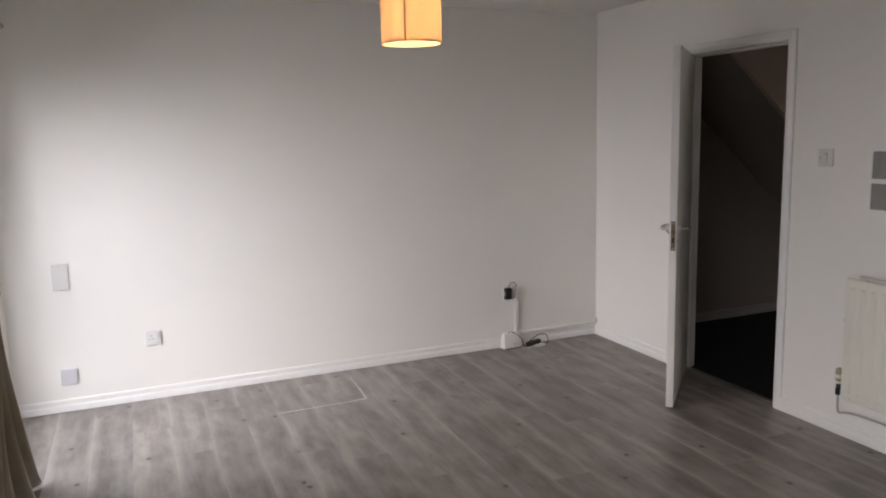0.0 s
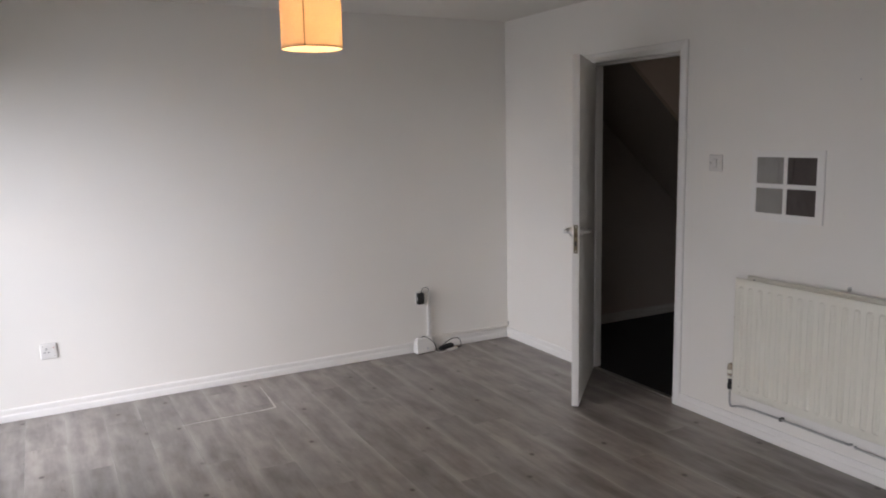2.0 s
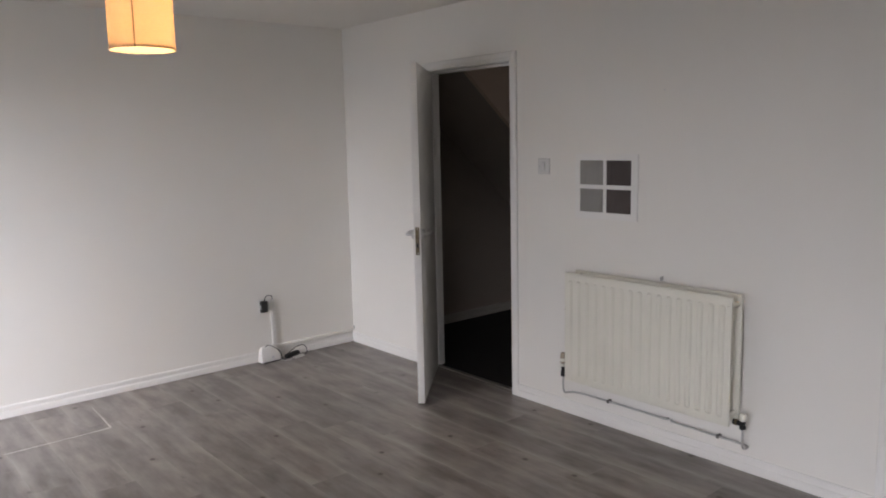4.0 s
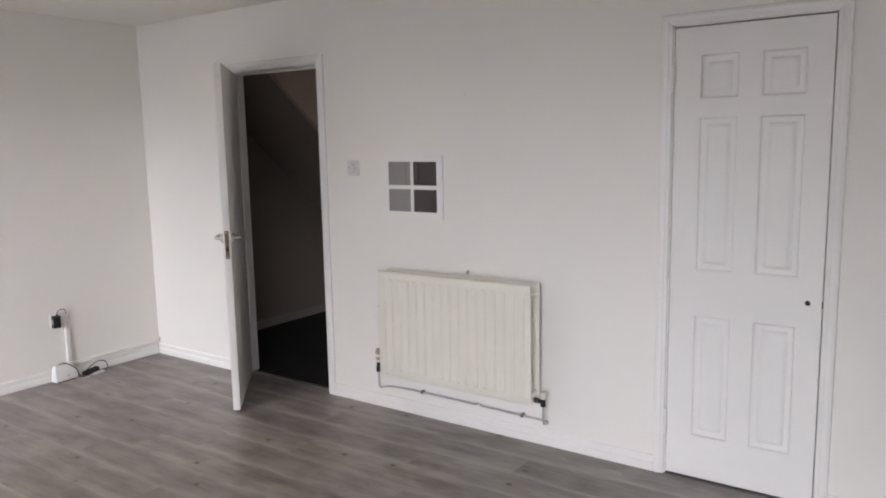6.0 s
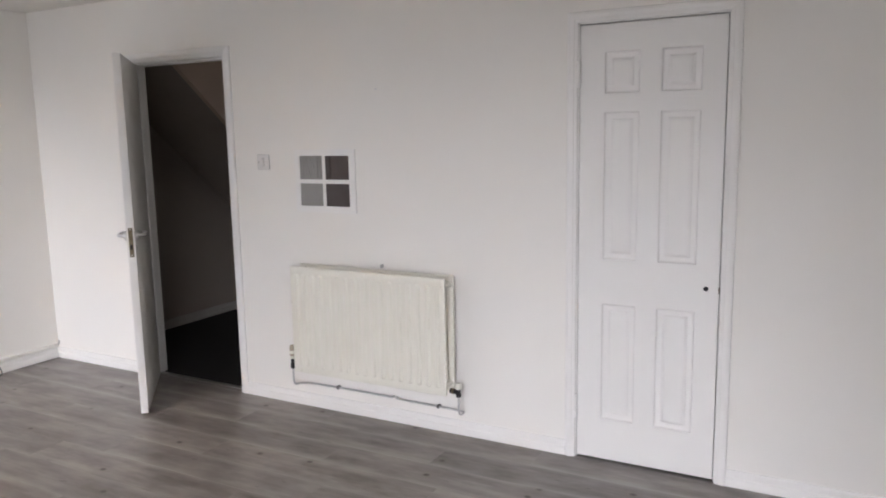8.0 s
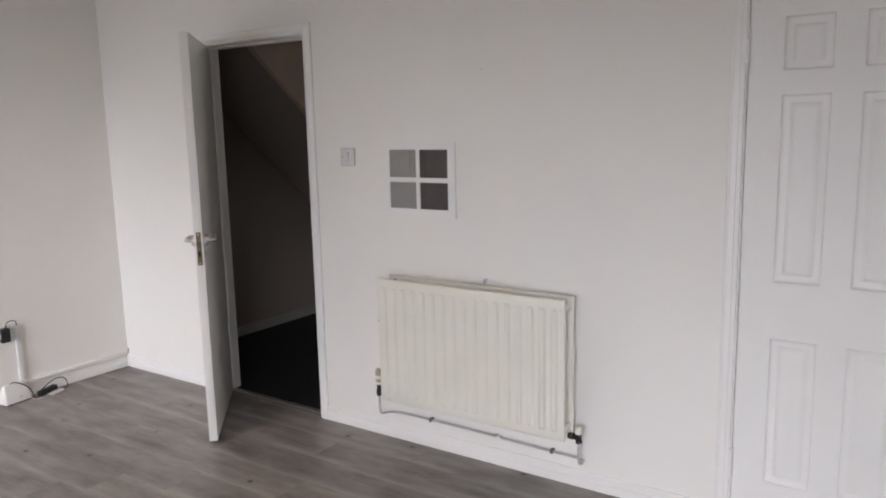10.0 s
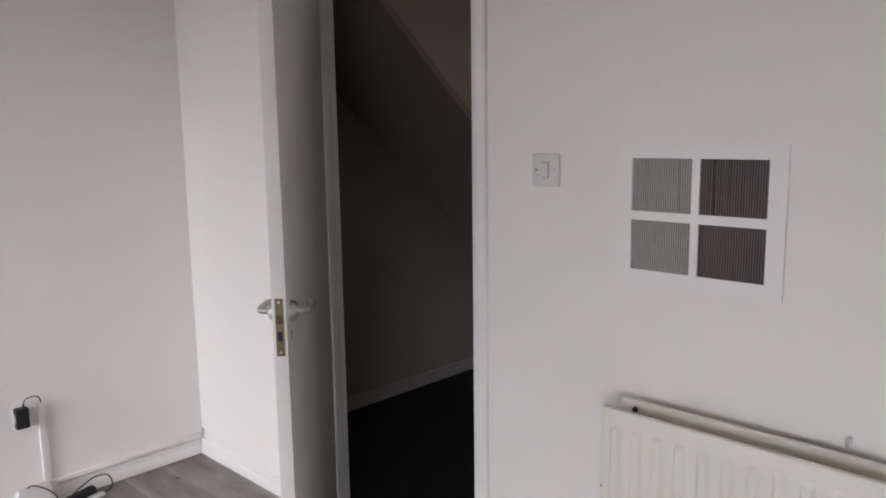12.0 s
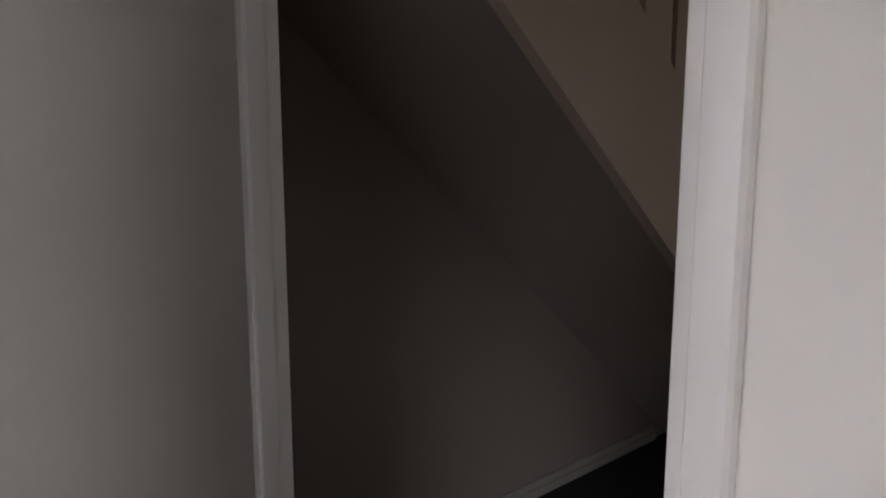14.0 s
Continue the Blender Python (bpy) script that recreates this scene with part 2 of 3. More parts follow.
def extrude(bm, outline, origin, u, v, along, cut0=0.0, cut1=0.0):
    """Runs an outline (points in u, v) along a vector; cut0 and cut1 mitre the ends by that factor of u."""
    u, v, along, o = Vector(u), Vector(v), Vector(along), Vector(origin)
    d = along.normalized()
    a = [bm.verts.new(o + u * p + v * q + d * (p * cut0)) for p, q in outline]
    b = [bm.verts.new(o + u * p + v * q + along + d * (p * cut1)) for p, q in outline]
    n = len(outline)
    for k in range(n):
        bm.faces.new((a[k], a[(k + 1) % n], b[(k + 1) % n], b[k]))
    bm.faces.new(list(reversed(a)))
    bm.faces.new(b)
    bmesh.ops.recalc_face_normals(bm, faces=bm.faces)
    return bm


def mesh_of(name, bm, material, smooth=True):
    me = bpy.data.meshes.new(name)
    bmesh.ops.recalc_face_normals(bm, faces=bm.faces)
    bm.to_mesh(me)
    bm.free()
    me.materials.append(material)
    if smooth:
        me.shade_smooth()
        me.set_sharp_from_angle(angle=radians(35))
    return me


def thing(name, bm, material, label, category, group="", kind="", m=None):
    ob = new(name, mesh_of(name, bm, material) if bm else None)
    if m is not None:
        ob.matrix_world = m
    return tagged(ob, label, category, group, kind)


def part(name, bm, material, parent, label=""):
    ob = new(name, mesh_of(name, bm, material))
    ob.parent = parent
    return tagged(ob, label)


def structure(name, bm, material, label, category):
    return thing(name, bm, material, label, category, kind="structure")


# ---- structure: living room ----
HINGE_Y, LATCH_Y, HEAD = -0.980, -1.752, 1.996     # open doorway
CUP0, CUP1, CUP_H = -3.868, -4.493, 2.0           # cupboard doorway
T = 0.11                                          # partition thickness

base = structure("floor", boxes(((ROOM_W - 0.3, ROOM_S - 0.3, -0.15), (0.035, 0.3, -0.004))), M_SEAM,
                 "grey limed-oak vinyl plank floor", "floor")
structure("wall_north", boxes(((ROOM_W - 0.25, 0, -0.1), (T, 0.25, H + 0.1))), M_WALL, "plain white painted plaster wall", "wall")
structure("wall_east", boxes(
    ((0, HINGE_Y + 0.03, -0.1), (T, 0, H + 0.1)),
    ((0, CUP0 + 0.03, -0.1), (T, LATCH_Y - 0.03, H + 0.1)),
    ((0, ROOM_S - 0.25, -0.1), (T, CUP1 - 0.03, H + 0.1)),
    ((0, LATCH_Y - 0.03, HEAD + 0.03), (T, HINGE_Y + 0.03, H + 0.1)),
    ((0, CUP1 - 0.03, CUP_H + 0.03), (T, CUP0 + 0.03, H + 0.1))), M_WALL, "white painted wall with two doorways", "wall")
structure("wall_south", boxes(((ROOM_W - 0.25, ROOM_S - 0.25, -0.1), (0, ROOM_S, H + 0.1))), M_WALL, "plain white painted wall", "wall")
structure("wall_west", boxes(
    ((ROOM_W - 0.25, ROOM_S, -0.1), (ROOM_W, WIN2[0], H + 0.1)),
    ((ROOM_W - 0.25, WIN2[0], -0.1), (ROOM_W, WIN2[1], WIN2[2])),
    ((ROOM_W - 0.25, WIN2[0], WIN2[3]), (ROOM_W, WIN2[1], H + 0.1)),
    ((ROOM_W - 0.25, WIN2[1], -0.1), (ROOM_W, WIN[0], H + 0.1)),
    ((ROOM_W - 0.25, WIN[1], -0.1), (ROOM_W, 0, H + 0.1)),
    ((ROOM_W - 0.25, WIN[0], -0.1), (ROOM_W, WIN[1], WIN[2])),
    ((ROOM_W - 0.25, WIN[0], WIN[3]), (ROOM_W, WIN[1], H + 0.1))), M_WALL, "white painted wall with two windows", "wall")
structure("ceiling", boxes(((ROOM_W - 0.25, ROOM_S - 0.25, H), (0.0, 0.0, H + 0.12))), M_CEIL, "plain white painted ceiling", "ceiling")
structure("ground", boxes(((-400, -400, -0.4), (400, 400, -0.2))), M_GROUND, "dull green ground outside the window", "ground")



def window(name, span, rail, label):
    y0, y1, z0, z1 = span
    a, b = ROOM_W - 0.16, ROOM_W - 0.09
    bars = [((a, y0, z0), (b, y0 + 0.06, z1)), ((a, y1 - 0.06, z0), (b, y1, z1)),
            ((a, y0 + 0.06, z0), (b, y1 - 0.06, z0 + 0.06)), ((a, y0 + 0.06, z1 - 0.06), (b, y1 - 0.06, z1))]
    cuts = [z0 + 0.06, z1 - 0.06]
    if rail:
        bars.append(((a, y0 + 0.06, rail), (b, y1 - 0.06, rail + 0.07)))
        cuts = [z0 + 0.06, rail, rail + 0.07, z1 - 0.06]
    w = structure(name, boxes(*bars, bevel=0.004), M_GLOSS, label, "window")
    for lo, hi in zip(cuts[::2], cuts[1::2]):
        pane = part("pane", boxes(((a + 0.03, y0 + 0.06, lo), (a + 0.036, y1 - 0.06, hi))), M_GLASS, w, "clear glass pane")
        pane.visible_shadow = False


window("window_1", WIN, 0.90, "white framed window with a middle rail")
window("window_2", WIN2, 0, "white framed window behind the walker")

# skirting: square foot, sunk band, rounded top
SKIRT = [(0, 0), (0.018, 0), (0.018, 0.033), (0.0165, 0.037), (0.012, 0.041), (0.0105, 0.056), (0.0115, 0.061),
         (0.0105, 0.068), (0.007, 0.073), (0, 0.073)]


def skirting(name, start, end, inward):
    s, e = Vector((*start, 0.001)), Vector((*end, 0.001))
    structure(name, extrude(bmesh.new(), SKIRT, s, (*inward, 0), (0, 0, 1), e - s), M_GLOSS,
              "white gloss moulded skirting board", "skirting board")


skirting("baseboard_north", (ROOM_W, 0), (-0.0185, 0), (0, -1))
skirting("baseboard_east", (0, 0), (0, -0.917), (-1, 0))
skirting("baseboard_east_2", (0, -1.8095), (0, -3.8155), (-1, 0))
skirting("baseboard_east_3", (0, -4.5462), (0, ROOM_S), (-1, 0))
skirting("baseboard_south", (ROOM_W, ROOM_S), (-0.0185, ROOM_S), (0, 1))
skirting("baseboard_west", (ROOM_W, -0.0185), (ROOM_W, ROOM_S), (1, 0))


def architrave(w):
    return [(0, 0), (0, 0.010), (0.004, 0.0125), (w * 0.30, 0.0135), (w * 0.34, 0.016), (w * 0.72, 0.0185), (w * 0.80, 0.0165),
            (w * 0.93, 0.0155), (w, 0.011), (w, 0)]


def door_trim(name, y_in0, y_in1, y_out0, y_out1, z_in, z_out, label):
    """Lining with stops, and mitred architraves on the room side."""
    fr = structure(name, boxes(((0.0005, y_in0, 0), (T - 0.0005, y_in0 + 0.0295, z_in + 0.0295)),
                               ((0.0005, y_in1 - 0.0295, 0), (T - 0.0005, y_in1, z_in + 0.0295)),
                               ((0.0005, y_in1, z_in), (T - 0.0005, y_in0, z_in + 0.0295))), M_GLOSS, label, "door frame")
    part("door_stop", boxes(((0.047, y_in0 - 0.012, 0), (0.078, y_in0 + 0.001, z_in - 0.012)),
                            ((0.047, y_in1 - 0.001, 0), (0.078, y_in1 + 0.012, z_in - 0.012)),
                            ((0.047, y_in1 + 0.001, z_in - 0.014), (0.078, y_in0 - 0.001, z_in + 0.001)), bevel=0.002), M_GLOSS, fr)
    w0, w1, wt_ = y_out0 - y_in0 - 0.005, y_in1 - y_out1 - 0.005, z_out - z_in - 0.005
    a0, a1, az = y_in0 + 0.005, y_in1 - 0.005, z_in + 0.005
    part("architrave", extrude(bmesh.new(), architrave(w0), (-0.0005, a0, 0), (0, 1, 0), (-1, 0, 0), (0, 0, az), 0, wt_ / w0), M_GLOSS, fr)
    part("architrave", extrude(bmesh.new(), architrave(w1), (-0.0005, a1, 0), (0, -1, 0), (-1, 0, 0), (0, 0, az), 0, wt_ / w1), M_GLOSS, fr)
    part("architrave", extrude(bmesh.new(), architrave(wt_), (-0.0005, a1, az), (0, 0, 1), (-1, 0, 0), (0, a0 - a1, 0), -w1 / wt_, w0 / wt_), M_GLOSS, fr)
    return fr


frame_1 = door_trim("door_frame_1", HINGE_Y, LATCH_Y, -0.918, -1.809, HEAD, 2.052, "white painted frame of the hall doorway")
frame_2 = door_trim("door_frame_2", CUP0, CUP1, -3.816, -4.546, CUP_H, 2.052, "white painted frame of the cupboard doorway")
structure("threshold_strip", boxes(((0.028, LATCH_Y + 0.002, -0.003), (0.062, HINGE_Y - 0.002, 0.005)), bevel=0.002), M_STRIP,
          "dull metal strip between vinyl and carpet", "threshold")

# ---- hall behind the open door ----
HN, HS, HE = -0.10, -2.35, 3.3
structure("hall_floor", boxes(((0.040, HS - 0.2, -0.15), (HE + 0.2, 0.1, -0.002))), M_CARPET, "near-black carpet in the hall", "floor")
structure("hall_wall_north", boxes(((T, HN, -0.1), (HE + 0.2, 0.15, 5.0))), M_HALL, "taupe hall wall beside the stairs, dimness put into its colour", "wall")
# unseen opening and pane added here to let the hall fill lamp in
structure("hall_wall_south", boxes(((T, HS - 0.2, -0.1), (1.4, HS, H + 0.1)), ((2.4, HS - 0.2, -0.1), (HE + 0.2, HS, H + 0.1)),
                                   ((1.4, HS - 0.2, -0.1), (2.4, HS, 1.0)), ((1.4, HS - 0.2, 2.0), (2.4, HS, H + 0.1))), M_HALL, "taupe hall wall with an added glazed panel, dimness put into its colour", "wall")
hall_pane = structure("hall_fill_pane", boxes(((1.4, HS - 0.11, 1.0), (2.4, HS - 0.1, 2.0))), M_GLASS, "unseen glazed panel added for the hall fill lamp", "window")
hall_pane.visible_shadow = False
structure("hall_wall_east", boxes(((HE, HS, -0.1), (HE + 0.2, HN, 5.0))), M_HALL, "taupe hall end wall, dimness put into its colour", "wall")
structure("hall_ceiling", boxes(((T, HS, H), (HE, -0.96, H + 0.25))), M_CEIL, "white hall ceiling", "ceiling")
structure("stairwell_wall", boxes(((T, -1.06, H + 0.26), (HE, -0.96, 5.0)), ((-0.1, -1.06, H + 0.12), (T, 0.15, 5.0))), M_WALL,
          "white stairwell wall", "wall")
structure("stairwell_ceiling", boxes(((T, -1.06, 5.0), (HE, HN, 5.1))), M_CEIL, "white stairwell ceiling", "ceiling")
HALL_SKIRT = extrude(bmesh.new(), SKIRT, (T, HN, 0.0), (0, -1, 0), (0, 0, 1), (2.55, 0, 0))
structure("hall_baseboard", HALL_SKIRT, M_HSKIRT, "grey skirting under the stairs, dimness put into its colour", "skirting board")

SLOPE, FOOT = 0.87, 2.745      # stair pitch and where the string meets the floor


def string_z(x):
    return (FOOT - x) * SLOPE


def stairs():
    st = thing("staircase", None, None, "closed-string staircase with slatted balustrade along the hall", "staircase")
    st.location = (FOOT, -0.5, 0)

    def sub(name, bm, mat, label=""):
        bmesh.ops.translate(bm, verts=bm.verts, vec=(-FOOT, 0.5, 0))
        return part(name, bm, mat, st, label)

    y0, y1 = -0.92, -0.88
    bm = bmesh.new()
    x0 = T + 0.01
    a = [bm.verts.new((x, y0, z)) for x, z in ((x0, string_z(x0)), (FOOT, 0.0), (FOOT + 0.14, 0.0), (FOOT + 0.14, 0.36),
                                               (x0, string_z(x0) + 0.48))]
    b = [bm.verts.new(v.co + Vector((0, y1 - y0, 0))) for v in a]
    bm.faces.new(a)
    bm.faces.new(list(reversed(b)))
    for k in range(5):
        bm.faces.new((a[k], a[(k + 1) % 5], b[(k + 1) % 5], b[k]))
    sub("string", bm, M_STRING, "brownish painted stair string")
    bm = bmesh.new()
    x0 = T + 0.01
    lo = [bm.verts.new(p) for p in ((x0, -0.879, string_z(x0) + 0.012), (FOOT, -0.879, 0.012), (FOOT, -0.101, 0.012), (x0, -0.101, string_z(x0) + 0.012))]
    hi = [bm.verts.new(v.co + Vector((0, 0, 0.015))) for v in lo]
    bm.faces.new(lo)
    bm.faces.new(list(reversed(hi)))
    for k in range(4):
        bm.faces.new((lo[k], lo[(k + 1) % 4], hi[(k + 1) % 4], hi[k]))
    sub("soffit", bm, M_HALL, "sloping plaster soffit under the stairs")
    rise, go = 0.195, 0.224
    for k in range(11):
        x, z = FOOT + 0.10 - go * k, rise * (k + 1)
        sub("tread", boxes(((x - go - 0.02, -0.88, z - 0.03), (x + 0.02, -0.101, z)), bevel=0.004), M_CARPET)
        sub("riser", boxes(((x - 0.018, -0.88, z - rise + 0.001), (x, -0.101, z - 0.031))), M_STRING)
    # wide upright slats with narrow gaps
    x = 0.125
    while x < FOOT - 0.1:
        bm = bmesh.new()
        lo, hi = [], []
        for px in (x, x + 0.13):
            for py in (-0.913, -0.893):
                lo.append(bm.verts.new((px, py, string_z(px) + 0.479)))
                hi.append(bm.verts.new((px, py, string_z(px) + 1.32)))
        order = (0, 1, 3, 2)
        lo, hi = [lo[i] for i in order], [hi[i] for i in order]
        bm.faces.new(lo)
        bm.faces.new(list(reversed(hi)))
        for k in range(4):
            bm.faces.new((lo[k], lo[(k + 1) % 4], hi[(k + 1) % 4], hi[k]))
        sub("slat", bm, M_STRING)
        x += 0.155
    sub("newel", boxes(((FOOT + 0.05, -0.945, 0), (FOOT + 0.14, -0.855, 1.3)), bevel=0.006), M_STRING)
    bm = bmesh.new()
    tube(bm, [(0.125, -0.903, string_z(0.125) + 1.34), (FOOT + 0.06, -0.903, string_z(FOOT + 0.06) + 1.34)], 0.03, 12)
    sub("handrail", bm, M_STRING)


stairs()

# ---- the open flush door ----


def lever(bm, side, y, z):
    """A return lever on a round rose; side -1 is the room face (x = 0), +1 the hall face (x = 0.04)."""
    x0 = 0.0 if side < 0 else 0.04
    pts = [(0.006, 0), (0.030, 0), (0.044, 0.006), (0.050, 0.020), (0.052, 0.044), (0.051, 0.066), (0.045, 0.084), (0.034, 0.094), (0.024, 0.098)]
    curve = smooth_path([(x0 + side * a, y + b, z - 0.05 * b + 1.3 * max(0.0, b - 0.035) ** 1.7) for a, b in pts], 4)
    n = len(curve)
    tube(bm, curve, 0.0078, 12, [1.05 + 0.12 * math.sin(math.pi * i / n) - 0.25 * max(0, i / n - 0.85) / 0.15 for i in range(n)])
    return bm


def open_door(angle):
    door = structure("door_1", boxes(((0.0, -0.7620, 0.010), (0.04, -0.001, 1.988)), bevel=0.002), M_DOOR,
                     "white flush door standing half open with lever handles", "door")
    door.matrix_world = pose(-0.006, -0.984, 0, 0, 0, -angle)
    ry, rz = -0.707, 1.016
    for side, name in ((-1, "handle"), (1, "handle")):
        x0 = 0.0 if side < 0 else 0.04
        h = part(name, lever(bmesh.new(), side, ry, rz), M_STEEL, door, "satin aluminium return lever handle")
        rose = disc(bmesh.new(), (x0, ry, rz), (side, 0, 0), [(0, 0.0295), (0.007, 0.0295), (0.016, 0.0255), (0.019, 0.0215), (0.020, 0.0135), (0.024, 0.0125)], 12)
        part("rose", rose, M_STEEL, h, "satin aluminium round rose")
        key = disc(bmesh.new(), (x0, ry, rz - 0.062), (side, 0, 0), [(-0.002, 0.0058), (0.0006, 0.0058)], 16)
        box(key, (x0 - 0.0006, ry - 0.003, rz - 0.081), (x0 + 0.0006, ry + 0.003, rz - 0.063))
        part("keyhole", key, M_DARK, door, "dark keyhole")
    plate = part("lock_plate", boxes(((0.009, -0.7635, 0.902), (0.032, -0.7610, 1.062)), bevel=0.0006), M_BRASS, door, "worn brass lock plate")
    part("latch_bolt", extrude(bmesh.new(), [(0.013, 0), (0.028, 0), (0.028, 0.003), (0.013, 0.010)], (0, -0.7630, 0.994), (1, 0, 0), (0, -1, 0), (0, 0, 0.024)),
         M_BRASS, plate, "brass latch bolt")
    part("dead_bolt", boxes(((0.014, -0.7642, 0.944), (0.027, -0.7630, 0.970))), M_DARK, plate, "dark lock slot")
    for z in (0.912, 1.052):
        part("screw", disc(bmesh.new(), (0.0205, -0.7634, z), (0, -1, 0), [(0, 0.0038), (0.0008, 0.0034)], 12), M_STEEL, plate)
    for z in (0.285, 1.765):
        bm = tube(bmesh.new(), [(-0.004, 0.003, z - 0.038), (-0.004, 0.003, z + 0.038)], 0.0055, 10)
        box(bm, (-0.001, -0.03, z - 0.037), (0.0012, 0.002, z + 0.037))
        part("hinge", bm, M_DOOR, door, "overpainted white butt hinge")


open_door(46)

# ---- the six-panel cupboard door ----


def panel_door():
    y0, y1, z0, z1 = -4.488, -3.8715, 0.012, 1.993
    cols = [(-4.392, -4.228), (-4.136, -3.983)]
    rows = [(0.206, 0.757), (0.963, 1.617), (1.697, 1.875)]
    ys = sorted({y0, y1, *[v for c in cols for v in c]})
    zs = sorted({z0, z1, *[v for r in rows for v in r]})
    bm = bmesh.new()

    def quad(pts):
        bm.faces.new([bm.verts.new(p) for p in pts])

    def ring(a, b):
        for k in range(4):
            quad((a[k], a[(k + 1) % 4], b[(k + 1) % 4], b[k]))

    def rect(c, r, inset, x):
        return [(x, c[0] + inset, r[0] + inset), (x, c[1] - inset, r[0] + inset), (x, c[1] - inset, r[1] - inset), (x, c[0] + inset, r[1] - inset)]

    for i in range(len(ys) - 1):
        for k in range(len(zs) - 1):
            c, r = (ys[i], ys[i + 1]), (zs[k], zs[k + 1])
            if c in cols and r in rows:
                steps = [(0, 0.0), (0.002, 0.005), (0.007, 0.0105), (0.012, 0.0122), (0.026, 0.0122), (0.029, 0.0105), (0.040, 0.0020), (0.045, 0.0012)]
                rings = [rect(c, r, s, d) for s, d in steps]
                for a, b in zip(rings, rings[1:]):
                    ring(a, b)
                quad(rings[-1])
            else:
                quad(rect(c, r, 0, 0.0))
    back = rect((y0, y1), (z0, z1), 0, 0.038)
    ring(rect((y0, y1), (z0, z1), 0, 0.0), back)
    quad(back)
    bmesh.ops.remove_doubles(bm, verts=bm.verts, dist=0.0002)
    door = structure("door_2", bm, M_DOOR, "white moulded six-panel cupboard door, closed", "door")
    door.location.x = 0.001
    for z in (0.255, 1.785):
        hb = bmesh.new()
        for k in range(3):
            tube(hb, [(-0.009, -3.8680, z - 0.058 + k * 0.039), (-0.009, -3.8680, z - 0.0205 + k * 0.039)], 0.0085, 12)
        box(hb, (-0.0135, -3.8640, z - 0.058), (-0.0105, -3.8500, z + 0.058), 0.001)
        part("hinge", hb, M_DOOR, door, "overpainted white butt hinge")
    hole = disc(bmesh.new(), (0.0, -4.435, 0.862), (-1, 0, 0), [(-0.004, 0.0105), (0.001, 0.0105), (0.004, 0.0085), (0.0045, 0.004)], 20)
    part("knob_boss", hole, M_BLACK, door, "small dark knob stub")
    part("latch", boxes(((-0.003, -4.4905, 0.845), (0.012, -4.4865, 0.872)), bevel=0.0008), M_BRASS, door, "small brass latch")


panel_door()
structure("cupboard_interior", boxes(((0.7, -4.7, -0.1), (0.8, -3.7, H)), ((T, -4.8, -0.1), (0.8, -4.7, H)), ((T, -3.7, -0.1), (0.8, -3.6, H)),
                                     ((T, -4.7, H - 0.05), (0.7, -3.7, H)), ((T, -4.7, -0.1), (0.7, -3.7, -0.002))), M_WALL,
          "plain cupboard behind the panelled door", "cupboard")

# ---- radiator ----


def pressed_panel(y0, y1, z0, z1, x, flutes, facing):
    """A pressed-steel panel with raised upright flutes that end in round tops; facing -1 is into the room."""
    pitch = (y1 - y0 - 0.03) / flutes
    half = pitch * 0.22

    def depth(y, z):
        k = (y - y0 - 0.015) / pitch
        c = (math.floor(k) + 0.5) * pitch + y0 + 0.015
        if k < 0 or k >= flutes:
            return 0.0
        zt, zb = z1 - 0.040, z0 + 0.040
        dz = max(z - (zt - half), (zb + half) - z, 0.0)
        d = math.hypot(y - c, dz) / half
        return 0.0 if d > 1.35 else -0.0075 * (1 - min(1.0, max(0.0, (d - 0.62) / 0.68)) ** 1.0)

    ycs = [y0, y0 + 0.006]
    for k in range(flutes):
        c = (k + 0.5) * pitch + y0 + 0.015
        ycs += [c + f * half for f in (-1.6, -1.3, -1.0, -0.6, 0, 0.6, 1.0, 1.3, 1.6)]
    ycs += [y1 - 0.006, y1]
    top = [z1 - 0.040 + f * half for f in (0.5, 0.3, 0.0, -0.3, -0.6, -1.0, -1.6)]
    low = [z0 + z1 - z for z in top]
    zcs = [z0, z0 + 0.006] + low + [z0 + (z1 - z0) * f for f in (0.3, 0.5, 0.7)] + list(reversed(top)) + [z1 - 0.006, z1]
    bm = bmesh.new()
    grid = []
    for y in ycs:
        col = []
        for z in zcs:
            edge = y in (y0, y1) or z in (z0, z1)
            col.append(bm.verts.new((x - facing * (depth(y, z) + (0.004 if edge else 0.0)), y, z)))
        grid.append(col)
    for i in range(len(ycs) - 1):
        for k in range(len(zcs) - 1):
            bm.faces.new((grid[i][k], grid[i + 1][k], grid[i + 1][k + 1], grid[i][k + 1]))
    rim = [e for e in bm.edges if e.is_boundary]
    out = bmesh.ops.extrude_edge_only(bm, edges=rim)
    nv = [g for g in out["geom"] if isinstance(g, bmesh.types.BMVert)]
    bmesh.ops.translate(bm, verts=nv, vec=(-facing * 0.012, 0, 0))
    ends = [e for e in bm.edges if e.is_boundary]
    bmesh.ops.contextual_create(bm, geom=ends)
    return bm


def valve(bm_body, bm_cap, y, z, body=0.055, cap=0.043):
    """A radiator valve: a dark body on the tail pipe and a cap above it."""
    disc(bm_body, (-0.098, y, z - body), (0, 0, 1), [(0, 0.009), (0.002, 0.0135), (body * 0.4, 0.0135), (body * 0.45, 0.010), (body * 0.9, 0.0125), (body, 0.008)], 14)
    disc(bm_cap, (-0.098, y, z), (0, 0, 1), [(0, 0.012), (0.003, 0.0165), (cap * 0.7, 0.0160), (cap * 0.93, 0.0135), (cap, 0.006)], 16)


